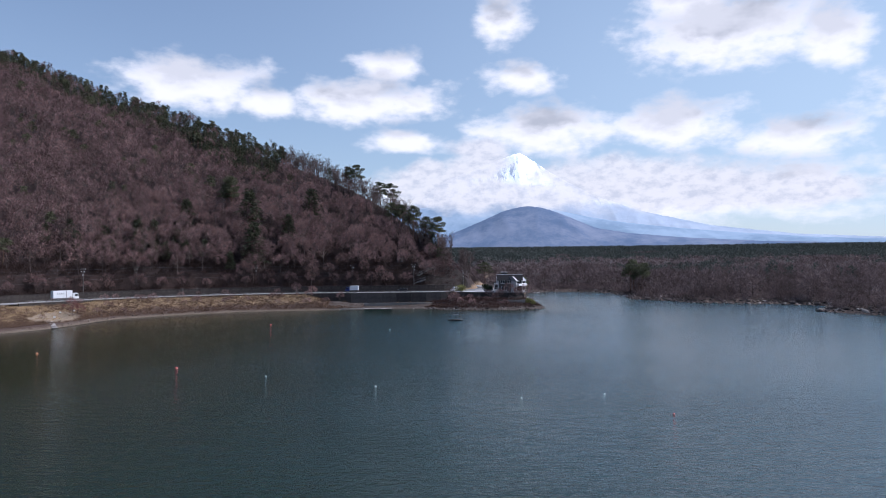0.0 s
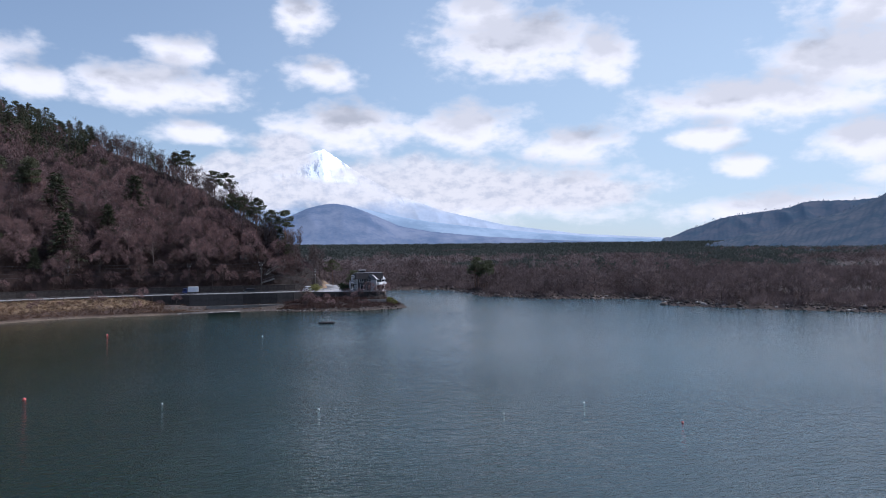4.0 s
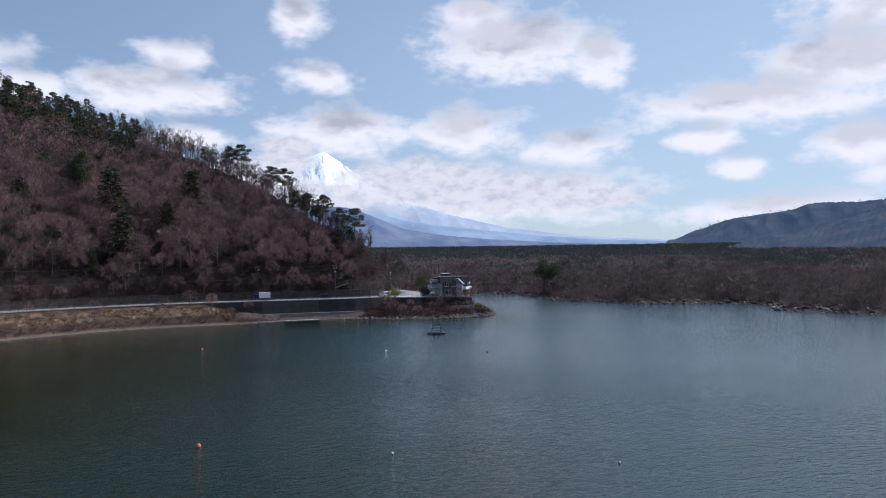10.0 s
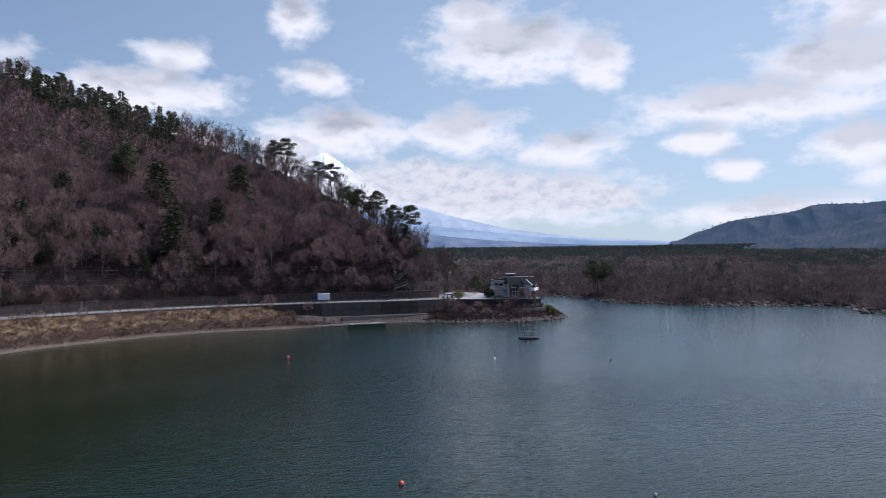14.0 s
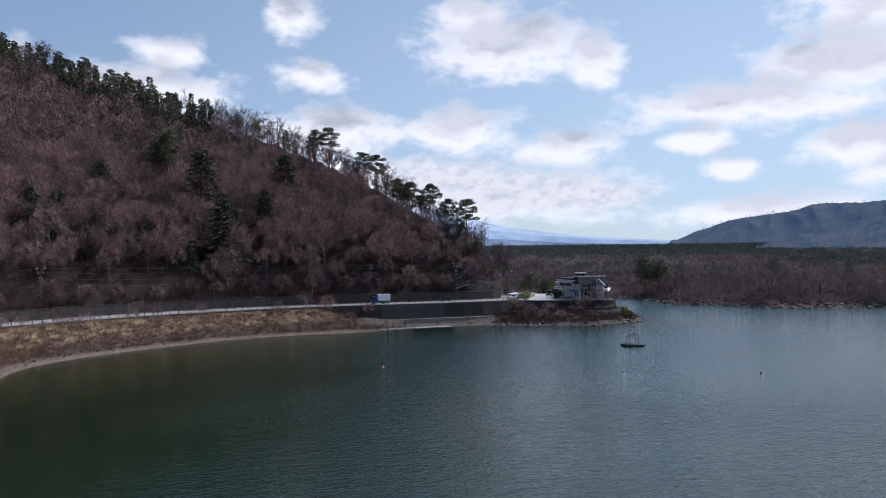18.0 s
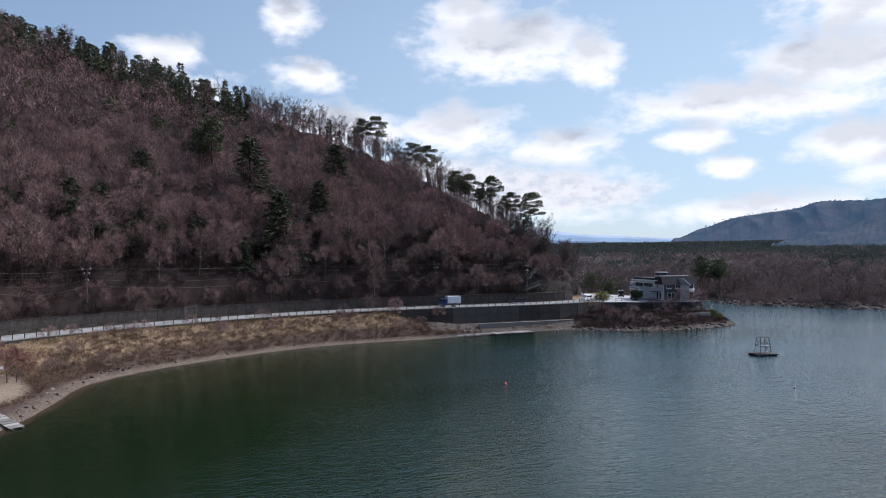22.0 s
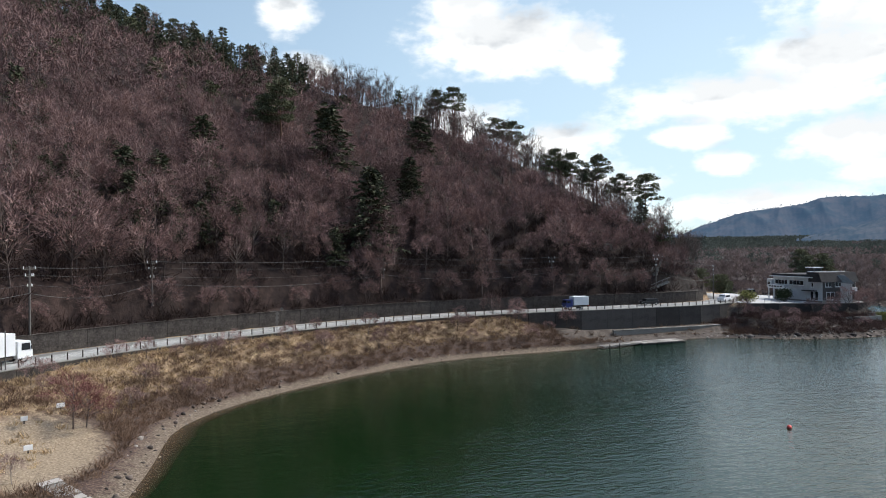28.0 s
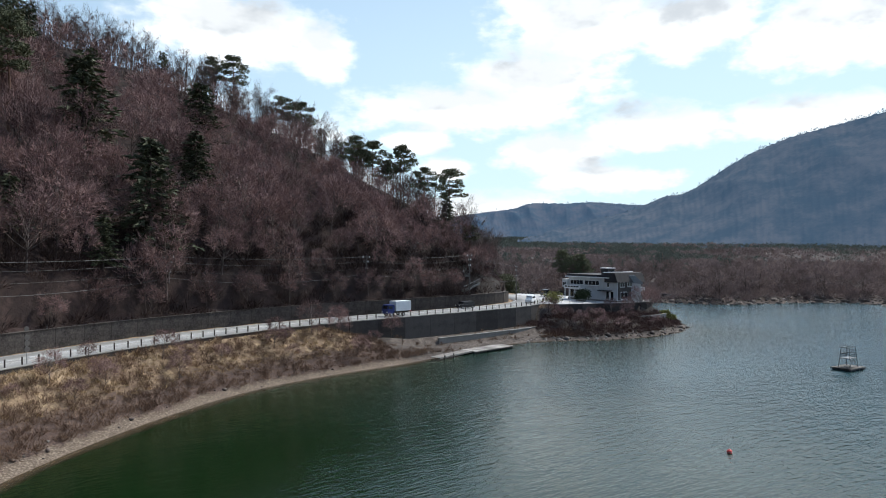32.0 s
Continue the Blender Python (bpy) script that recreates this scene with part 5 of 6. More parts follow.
# single boulders at the water's edge of the near beach
for i, (x, y) in enumerate([(-110.6, 238.6), (-108.8, 240.2), (-101, 247.4), (-113.2, 231.6), (-109.5, 240.5), (-108, 241.6), (-112.6, 234.5), (-111.6, 237), (-104, 245.5), (-92, 254.5), (-78.5, 262.5), (-116, 209), (-115.6, 213.4), (-114.8, 222)]):
    v, f = stone(120 + i, 0.7)
    g = ground_at([(x, y)])[0]
    ob = new("boulder", mesh_from("boulder", v * 0.75, f, ROCK))
    ob.matrix_world = pose(x, y, max(g, 0) + 0.08, 0, 0, i * 40)
    tagged(ob, "dark boulder at the edge of the gravel beach", "boulder", "boulders on the beach")

# ---- walls along the road ----
STONE_WALL = material("mossy_masonry", (0.018, 0.015, 0.014), (0.088, 0.075, 0.067), 0.95, 1.1, 0.9, 4.0, 0.05, 0.0, 0.0, 0.3, (0.034, 0.032, 0.026))
DARK_CONCRETE = material("stained_concrete", (0.034, 0.030, 0.028), (0.085, 0.076, 0.070), 0.95, 0.4, 0.3, 10.0, 0.3, 0.0, 0.0, 0.3, (0.03, 0.028, 0.026))
RAIL = material("galvanised_rail", (0.18, 0.185, 0.19), (0.28, 0.29, 0.30), 0.5, 3.0, 0.0, 8.0, 0.0, 0.0, 0.6)
POST = material("brown_post", (0.03, 0.024, 0.02), (0.07, 0.055, 0.045), 0.7, 3.0, 0.1)


def sweep(bm, pts, r, sides=5):
    """One connected tube along points."""
    pts = [Vector(p) for p in pts]
    rings = []
    for i, p in enumerate(pts):
        d = (pts[min(i + 1, len(pts) - 1)] - pts[max(i - 1, 0)]).normalized()
        u = d.cross(Vector((0, 0, 1))).normalized()
        w = u.cross(d)
        rings.append([bm.verts.new(p + (u * math.cos(6.2832 * k / sides) + w * math.sin(6.2832 * k / sides)) * r) for k in range(sides)])
    for a, b in zip(rings[:-1], rings[1:]):
        for k in range(sides):
            bm.faces.new((a[k], a[(k + 1) % sides], b[(k + 1) % sides], b[k]))
    bm.faces.new(rings[0][::-1])
    bm.faces.new(rings[-1])
    return bm


def along(line, off, s0, s1, step):
    """Points at even steps on a line of the plan moved sideways by off (positive to the left), with directions."""
    t = np.gradient(line, axis=0)
    t /= np.linalg.norm(t, axis=1)[:, None]
    c = line + np.stack([-t[:, 1], t[:, 0]], 1) * off
    s = np.concatenate(([0], np.cumsum(np.linalg.norm(np.diff(c, axis=0), axis=1))))
    n = int((s1 - s0) / step)
    u = np.linspace(s0, s1, n + 1)
    q = np.stack([np.interp(u, s, c[:, 0]), np.interp(u, s, c[:, 1])], 1)
    return q


def length_at(line, off, x):
    """How far along the moved line it first comes to this x."""
    q = along(line, off, 0, 900, 1.0)
    return float(np.argmax(q[:, 0] > x))


def wall_panels(name, line, off, x0, x1, step, z0, z1, thick, mat, label, cope=0.12, cope_mat=None):
    wall = thing(name, pose(0, 0, 0), label, "wall", "", "structure")
    q = along(line, off, length_at(line, off, x0), length_at(line, off, x1), step)
    for a, b in zip(q[:-1], q[1:]):
        d = b - a
        L = float(np.hypot(*d))
        bm = boxed((0.012, -thick / 2, z0), (L - 0.012, thick / 2, z1), 0.03)
        ob = part("panel", bm, mat, wall)
        ob.matrix_world = pose(a[0], a[1], 0, 0, 0, math.degrees(math.atan2(d[1], d[0])))
    if cope:
        bm = bmesh.new()
        for a, b in zip(q[:-1], q[1:]):
            d = b - a
            m = pose(a[0], a[1], 0, 0, 0, math.degrees(math.atan2(d[1], d[0])))
            k = len(bm.verts)
            box(bm, (0, -thick / 2 - 0.06, z1 + 0.004), (float(np.hypot(*d)), thick / 2 + 0.06, z1 + cope))
            bm.verts.ensure_lookup_table()
            bmesh.ops.transform(bm, matrix=m, verts=bm.verts[k:])
        part("coping", bm, cope_mat or CONCRETE, wall)
    return wall


wall_panels("wall_hill", road_far, 1.3, -150, 3, 4.0, 5.6, 8.5, 0.7, STONE_WALL, "mossy stone retaining wall at the foot of the wooded hill", 0.08, STONE_WALL)
q = along(road_far, 1.3, length_at(road_far, 1.3, -152), length_at(road_far, 1.3, -4), 2.0)
t = np.gradient(q, axis=0)
t /= np.linalg.norm(t, axis=1)[:, None]
tagged(new("ground_ledge", ribbon("ground_ledge", q, q + np.stack([-t[:, 1], t[:, 0]], 1) * 3.2, 8.46, 9.2, GROUND)), "leaf-covered ledge behind the retaining wall", "ground", "", "structure")
wall_panels("wall_road", road_near, -0.55, -140, -50, 4.0, 4.2, 6.0, 0.5, STONE_WALL, "low rubble wall under the road edge", 0.1)
wall_panels("wall_lake", road_near, -0.6, -50, 4, 6.0, 1.0, 6.0, 0.6, DARK_CONCRETE, "dark stained concrete retaining wall under the lake road", 0.14)
wall_panels("wall_terrace", np.array([(-34, 276.0), (-22, 276.2), (-10, 276.6), (2, 278)]), 0, -33, 1, 4.0, -0.2, 1.9, 0.5, CONCRETE, "low stained concrete terrace wall above the beach", 0.16)
wall_panels("wall_headland", pad_wall, 0, 5, 31, 3.5, 2.4, 6.0, 0.5, DARK_CONCRETE, "dark concrete retaining wall round the headland terrace", 0.12)
wall_panels("wall_path", np.array([(14, 270.5), (20, 268.8), (29, 268.2), (32, 268.6)]), 0, 19, 31, 4.0, 2.2, 3.4, 0.4, CONCRETE, "short concrete ledge below the headland wall", 0.0)


def guard_rail():
    rail = thing("guard_rail", pose(0, 0, 0), "roadside guard rail with dark posts and thin pipe rails", "guard rail")
    off = 0.05
    q = along(road_near, off, length_at(road_near, off, -139), length_at(road_near, off, 10), 2.0)
    post_me = bpy.data.meshes.new("post")
    bm = boxed((-0.07, -0.07, -0.15), (0.07, 0.07, 0.84), 0.02)
    bm.to_mesh(post_me)
    bm.free()
    post_me.materials.append(POST)
    for x, y in q:
        ob = part("post", post_me, None, rail)
        ob.location = (x, y, ROAD_Z)
    for z in (0.35, 0.66):
        part("rail", sweep(bmesh.new(), [(x, y, ROAD_Z + z) for x, y in q], 0.024), RAIL, rail, "thin galvanised pipe rail")
    return rail


guard_rail()
WHITE_LINE = material("road_paint", (0.26, 0.26, 0.255), (0.50, 0.50, 0.49), 0.8, 0.6, 0.0)
for i, off in enumerate((HALF, 2 * HALF - 0.5)):
    q = along(road_near, off, length_at(road_near, off, -150), length_at(road_near, off, 12), 2.0)
    t = np.gradient(q, axis=0)
    t /= np.linalg.norm(t, axis=1)[:, None]
    nrm = np.stack([-t[:, 1], t[:, 0]], 1) * 0.07
    tagged(new("trim_road_line", ribbon("road_line", q - nrm, q + nrm, ROAD_Z + 0.004, ROAD_Z + 0.004, WHITE_LINE)), "faded painted line on the road", "road marking", "", "structure")
# paved yard on the headland
yard = np.array([(4, 283.5), (9.5, 280), (22, 274), (30.8, 272), (33.6, 275), (32.8, 285), (30, 300), (27, 312), (24.5, 312), (17, 297), (11.5, 289)])
bm = bmesh.new()
top = [bm.verts.new((x, y, ROAD_Z - 0.05)) for x, y in yard]
bmesh.ops.triangulate(bm, faces=[bm.faces.new(top)])
me = bpy.data.meshes.new("pavement")
bm.to_mesh(me)
bm.free()
me.materials.append(material("pale_yard_paving", (0.30, 0.29, 0.28), (0.42, 0.41, 0.40), 0.9, 0.3, 0.1, 20.0))
tagged(new("pavement", me), "pale paved yard in front of the lakeside house", "pavement", "", "structure")

# ---- poles and wires ----
POLE = material("grey_pole", (0.07, 0.065, 0.06), (0.14, 0.13, 0.12), 0.85, 1.0, 0.1)
INSUL = material("pale_insulator", (0.5, 0.5, 0.5), (0.7, 0.7, 0.7), 0.3, 2.0, 0.0)
WIRE = material("cable", (0.07, 0.07, 0.07), (0.13, 0.13, 0.13), 0.6, 1.0, 0.0, 4.0)


def utility_pole(x, y, top, turn=0.0):
    g = float(ground_at([(x, y)])[0])
    t = thing("utility_pole", pose(x, y, g, 0, 0, turn), "slim grey concrete utility pole carrying power lines", "utility pole", "poles along the road")
    h = top - g
    part("shaft", tubed((0, 0, -0.3), (0, 0, h), 0.16, 0.10, 10), POLE, t)
    for k, z in enumerate((h - 0.4, h - 1.3, h - 2.6)):
        part("crossarm", boxed((-0.9 + 0.25 * k, -0.06, z), (0.9 - 0.25 * k, 0.06, z + 0.1), 0.015), POLE, t)
        for sx in (-0.75 + 0.25 * k, 0.0 if k == 0 else 0.3, 0.75 - 0.25 * k):
            part("insulator", tubed((sx, 0, z + 0.1), (sx, 0, z + 0.42), 0.07, 0.05, 8), INSUL, t)
    return (x, y, top)


poles = [utility_pole(-160, 214, 16.5, 60), utility_pole(-131.5, 250.5, 17.2, 45), utility_pole(-118.5, 264.5, 17.6, 35), utility_pole(-78, 285.5, 17.5, 10), utility_pole(-38.5, 290.5, 17.2, 0), utility_pole(-12.5, 289, 17.4, 10), utility_pole(8.5, 295.2, 14.5, 60)]
for i, (a, b) in enumerate(zip(poles[:-1], poles[1:])):
    for k, (dz, dn, sag) in enumerate(((-0.1, -0.7, 0.5), (-0.1, 0.7, 0.5), (-1.0, -0.4, 0.7), (-2.3, 0.3, 0.9), (-3.4, 0.0, 1.3))):
        bm = bmesh.new()
        pts = [Vector((a[0] + (b[0] - a[0]) * s, a[1] + (b[1] - a[1]) * s + dn, a[2] + (b[2] - a[2]) * s + dz - sag * 4 * s * (1 - s))) for s in np.linspace(0, 1, 9)]
        sweep(bm, pts, 0.012 if k < 4 else 0.022, 4)
        ob = part("power_line", bm, WIRE)
        tagged(ob, "thin dark power line sagging between poles", "power line", "power lines")


def sign_post(x, y, h, discs):
    t = thing("road_sign", pose(x, y, ROAD_Z, 0, 0, 20), "thin roadside sign post with small round plates", "road sign", "roadside signs")
    part("post", tubed((0, 0, -0.3), (0, 0, h), 0.045), RAIL, t)
    for k in range(discs):
        part("plate", tubed((0, -0.07, h - 0.3 - 0.65 * k), (0, -0.04, h - 0.3 - 0.65 * k), 0.3, None, 20), POLE, t)


sign_post(-100.2, 263.6, 3.2, 3)
sign_post(-98.6, 274.6, 3.0, 1)
sign_post(-96.2, 275.6, 3.0, 0)
t = thing("marker_pole", pose(-131, 238.4, 5.6), "slim dark pole beside the road edge", "pole")
part("shaft", tubed((0, 0, -0.8), (0, 0, 4.6), 0.08, 0.06), POLE, t)
part("cap", tubed((0, 0, 4.6), (0, 0, 4.75), 0.12, 0.03), POLE, t)

# ---- lakeside house on the headland ----
PLASTER = material("grey_white_plaster", (0.43, 0.43, 0.42), (0.57, 0.57, 0.56), 0.9, 0.5, 0.1, 12.0, 0.0, 0.0, 0.0, 0.3, (0.42, 0.41, 0.40))
SIDING = material("dark_grey_siding", (0.040, 0.038, 0.038), (0.075, 0.071, 0.070), 0.8, 0.6, 0.1)
ROOFING = material("dark_roof_sheet", (0.022, 0.020, 0.021), (0.05, 0.046, 0.046), 0.9, 0.7, 0.2)
TRIM = material("white_trim", (0.68, 0.68, 0.67), (0.8, 0.8, 0.79), 0.6, 0.8, 0.0)
GLASS = material("dark_window_glass", (0.012, 0.014, 0.017), (0.025, 0.028, 0.032), 0.06, 0.5, 0.0, 4.0, 0.0, 0.0, 0.0, 0.6)


def window(parent, x, y, z, w, h, face, panes=2):
    """A framed window set on a wall: face 'w' looks to -x, 's' looks to -y."""
    def b(u0, u1, d0, d1, z0, z1):
        return boxed((x + d0, y + u0, z + z0), (x + d1, y + u1, z + z1), 0.012) if face == "w" else boxed((x + u0, y + d0, z + z0), (x + u1, y + d1, z + z1), 0.012)
    win = part("window", b(-0.02, w + 0.02, -0.02, 0.10, -0.02, h + 0.02), TRIM, parent)
    for k in range(panes):
        u0, u1 = w * k / panes + 0.05, w * (k + 1) / panes - 0.05
        part("pane", b(u0, u1, -0.05, -0.022, 0.06, h - 0.06), GLASS, win)
    part("sill", b(-0.08, w + 0.08, -0.12, -0.021, -0.10, -0.022), TRIM, win)
    return win


def lake_house():
    W, L, H = 9.4, 15.5, 5.6
    t = thing("lake_house", pose(22.0, 275.3, ROAD_Z - 0.06, 0, 0, -3.5), "two-storey grey-white lakeside house with a dark mansard roof", "house")
    part("foundation", boxed((-0.1, -0.1, -0.4), (W + 0.1, L + 0.1, 0.35), 0.03), CONCRETE, t)
    part("wall", boxed((0, 0.006, 0.356), (W, L, H), 0.02), PLASTER, t)
    part("siding", boxed((0.25, -0.10, 0.5), (W - 0.2, 0.0, H - 0.2), 0.02), SIDING, t, "dark grey board siding on the end wall")
    # roof: flat with a low fascia on the long side, dark mansard slope over the end
    part("eave", boxed((-0.7, 2.0, H), (W + 0.4, L + 0.5, H + 0.22), 0.04), TRIM, t, "thin white eave edge")
    part("roof", boxed((-0.35, 2.2, H + 0.224), (W + 0.2, L + 0.2, H + 0.75), 0.08), ROOFING, t)
    bm = bmesh.new()
    prof = [(-0.55, -0.6, H - 0.9), (-0.55, 0.35, H + 1.3), (-0.55, 3.4, H + 1.35), (-0.55, 3.4, H - 0.9)]
    a = [bm.verts.new(q) for q in prof]
    b = [bm.verts.new((W + 0.35, q[1], q[2])) for q in prof]
    bm.faces.new(a[::-1])
    bm.faces.new(b)
    for i in range(4):
        bm.faces.new((a[i], a[(i + 1) % 4], b[(i + 1) % 4], b[i]))
    bmesh.ops.recalc_face_normals(bm, faces=bm.faces)
    part("mansard", bm, ROOFING, t, "steep dark mansard roof over the end wall")
    part("ridge_trim", boxed((-0.7, 3.3, H + 1.352), (W + 0.5, 3.6, H + 1.45), 0.02), TRIM, t)
    # roof lantern beside the mansard
    lan = part("roof_lantern", boxed((1.2, 3.7, H + 0.75), (3.6, 5.9, H + 2.3), 0.05), SIDING, t, "small grey roof lantern with a sloping white top")
    part("lantern_roof", boxed((1.0, 3.5, H + 2.304), (3.8, 6.1, H + 2.45), 0.04), TRIM, lan)
    part("lantern_window", boxed((1.6, 3.64, H + 1.1), (3.2, 3.695, H + 2.1), 0.02), GLASS, lan)
    part("vent_pipe", tubed((7.6, 0.9, H + 1.4), (7.6, 0.9, H + 2.4), 0.14), POLE, t)
    # long west front
    window(t, -0.02, 10.6, 3.75, 4.2, 1.15, "w", 4)
    window(t, -0.02, 5.4, 3.75, 4.6, 1.15, "w", 4)
    window(t, -0.02, 2.4, 3.5, 0.6, 1.1, "w", 1)
    window(t, -0.02, 1.0, 0.5, 0.9, 2.0, "w", 1)
    window(t, -0.02, 2.4, 0.5, 0.9, 2.0, "w", 1)
    bal = part("balcony", boxed((-1.6, 10.2, 2.75), (-0.004, L, 2.95), 0.03), TRIM, t, "white balcony across the upper floor")
    part("parapet", boxed((-1.6, 10.2, 2.954), (-1.45, L, 3.65), 0.02), TRIM, bal)
    for k in range(4):
        y = 10.3 + k * (L - 10.5) / 3
        part("pillar", boxed((-1.58, y - 0.09, 0.1), (-1.40, y + 0.09, 2.746), 0.02), TRIM, bal)
    for k in range(5):
        y = 10.7 + k * 0.95
        part("slot", boxed((-1.64, y, 3.1), (-1.604, y + 0.7, 3.42), 0.0), GLASS, bal)
    window(t, -0.02, 10.6, 0.6, 4.3, 1.9, "w", 4)
    part("porch_roof", boxed((-1.0, 1.4, 2.55), (-0.004, 5.2, 2.75), 0.03), ROOFING, t)
    # lower storey lights of the north bay
    part("side_bay", boxed((-0.6, L + 0.006, 2.9), (2.0, L + 1.6, 5.0), 0.04), PLASTER, t)
    window(t, -0.62, L + 0.3, 3.3, 1.0, 1.0, "w", 2)
    # end wall facing the water
    window(t, 0.9, -0.12, 3.6, 1.6, 1.1, "s", 2)
    window(t, 3.6, -0.12, 3.6, 1.6, 1.1, "s", 2)
    window(t, 1.2, -0.12, 0.7, 2.2, 1.7, "s", 2)
    # angled wing that faces the morning side
    rot = Matrix.Translation((W - 2.4, -1.5, 0)) @ Matrix.Rotation(radians(54), 4, "Z")

    def turned(lo, hi, bevel=0.02):
        bm = boxed(lo, hi, bevel)
        bmesh.ops.transform(bm, matrix=rot, verts=bm.verts)
        return bm
    wing = part("wing", turned((0, 0.0, 0.0), (6.8, 4.2, 4.7)), PLASTER, t, "white angled wing with a pale sloping roof")
    bm = bmesh.new()
    prof = [(-0.35, 4.2), (-0.35, 4.5), (1.6, 6.3), (4.6, 6.3), (4.6, 4.71)]
    a = [bm.verts.new((-0.3, y, z)) for y, z in prof]
    b = [bm.verts.new((7.1, y, z)) for y, z in prof]
    bm.faces.new(a)
    bm.faces.new(b)
    for i in range(5):
        bm.faces.new((a[i], a[(i + 1) % 5], b[(i + 1) % 5], b[i]))
    bmesh.ops.recalc_face_normals(bm, faces=bm.faces)
    bmesh.ops.transform(bm, matrix=rot, verts=bm.verts)
    part("wing_roof", bm, RAIL, wing, "pale grey sheet roof")
    part("wing_balcony", turned((0.6, -1.1, 2.5), (6.2, -0.004, 3.4)), TRIM, wing)
    for k in range(3):
        part("wing_window", turned((0.7 + k * 2.0, -0.04, 3.5), (2.3 + k * 2.0, -0.004, 4.5), 0.01), GLASS, wing)
        part("wing_window", turned((0.7 + k * 2.0, -0.04, 0.7), (2.3 + k * 2.0, -0.004, 2.2), 0.01), GLASS, wing)


lake_house()
# yard fence
fence = thing("yard_fence", pose(0, 0, ROAD_Z), "thin pale fence along the headland terrace", "fence")
q = along(pad_wall, 0.15, length_at(pad_wall, 0.15, 9), length_at(pad_wall, 0.15, 33), 1.6)
for x, y in q:
    part("post", tubed((x, y, -0.1), (x, y, 1.05), 0.035, None, 6), RAIL, fence)
for z in (0.5, 1.0):
    part("rail", sweep(bmesh.new(), [(x, y, z) for x, y in q], 0.025), RAIL, fence)

def on_ground(x, y, up=0.1):
    return (x, y, float(ground_at([(x, y)])[0]) + up)


GREEN = leaf_material("yellow_green_leaves", (0.12, 0.125, 0.04), (0.31, 0.29, 0.10))
DARK_LEAF = leaf_material("dark_evergreen_leaves", (0.012, 0.022, 0.012), (0.05, 0.065, 0.03))


def bush(x, y, z, r, h, mat, label, seed):
    rr = np.random.RandomState(seed)
    o, w = ([], []), ([], [])
    for k in range(34):
        a = rr.uniform(0, 6.28)
        c = np.array((math.cos(a) * r * rr.uniform(0.1, 0.75), math.sin(a) * r * rr.uniform(0.1, 0.75), h * rr.uniform(0.25, 0.8)))
        tuft(o, c, r * 0.38, h * 0.22, 34, 0.34, rr)
        if k % 4 == 0:
            limb(w, (0, 0, -0.2), c, 0.05, 0.02)
    t = thing("bush", pose(x, y, z), label, "bush", "bushes")
    part("stems", mesh_from("bush_stems", np.array(w[0]), np.array(w[1]), BARK), None, t)
    part("crown", mesh_from("bush_crown", np.array(o[0]), np.array(o[1]), mat), None, t)


bush(7.2, 281.9, 6.0, 2.7, 3.0, GREEN, "round yellow-green bush at the road bend", 1)
bush(17.5, 281.5, 6.0, 1.9, 3.2, DARK_LEAF, "dark evergreen shrub before the house", 2)
bush(19, 284, 6.0, 1.5, 2.4, DARK_LEAF, "dark evergreen shrub before the house", 3)
bush(33.2, 269.6, float(ground_at([(33.2, 269.6)])[0]), 1.4, 2.2, GREEN, "yellowish bush on the headland point", 4)
bush(35, 269.0, float(ground_at([(35, 269.0)])[0]), 1.1, 1.6, GREEN, "yellowish bush on the headland point", 5)
for i, (x, y, h) in enumerate([(26, 271.6, 6.5), (29.5, 270.8, 6.0), (32.8, 273.2, 6.5), (22.5, 272.4, 5.0), (18.5, 274.2, 4.5), (2.5, 279.6, 5.0), (-59, 275.2, 5.8), (-52.8, 276.8, 5.6), (-42, 277.3, 5.0), (-85, 266.5, 4.5), (-66, 273.5, 3.6), (-99, 258.5, 4.0), (-110, 250, 3.8), (-94, 264, 3.2), (-117.5, 246.5, 3.4), (-128, 236, 3.4), (-123.5, 211.5, 2.6)]):
    g = float(ground_at([(x, y)])[0])
    s = h / 11.0
    plant("bare_tree", near_tree[(3, 0, 6, 1, 4)[i % 5]], Matrix.LocRotScale((x, y, g), Euler((0, 0, i * 2.1)), (s * 1.15, s * 1.15, s)),
          "small leafless tree on the lake bank" if x < 0 else "leafless tree on the headland slope", "tree", "small trees near the water")

red_me = template("russet_tree", bare_tree(33, 11.0, 1500, 0.05, 15), BARK, RUSSET)
for dx, dy, h in ((0.0, 0.0, 6.6), (1.0, 0.6, 5.2)):
    plant("russet_tree", red_me, Matrix.LocRotScale(on_ground(-122.0 + dx, 226.0 + dy, 0.0), Euler((0.12, 0.10, dx)), (h / 9, h / 9, h / 11)), "small leaning tree with reddish buds on the grassy shelf", "tree", "small trees near the water")

# low bare bushes strewn over the bank and the headland slope
rng = np.random.RandomState(71)
q = np.concatenate([scatter(-125, -42, 235, 280, 5.6), scatter(2, 38, 262, 281, 4.6)])
_, bd, bc, _ = ground_height(q[:, 0], q[:, 1])
q = q[(bd > 3.0) & (bc < -6.0) & (line_distance(q, pad_wall)[0] < -1.2)]
for x, y in q[:70]:
    s = rng.uniform(0.17, 0.33)
    plant("bare_bush", near_tree[rng.randint(8)], Matrix.LocRotScale(on_ground(x, y, -0.25), Euler((rng.uniform(-0.15, 0.15), rng.uniform(-0.15, 0.15), rng.uniform(0, 6.28))), (s * 1.5, s * 1.5, s * 1.1)),
          "low leafless bush among dry grass on the lake bank" if x < 0 else "low leafless bush on the headland slope", "bush", "bare bushes on the bank")

# ---- stairs on the cut slope ----


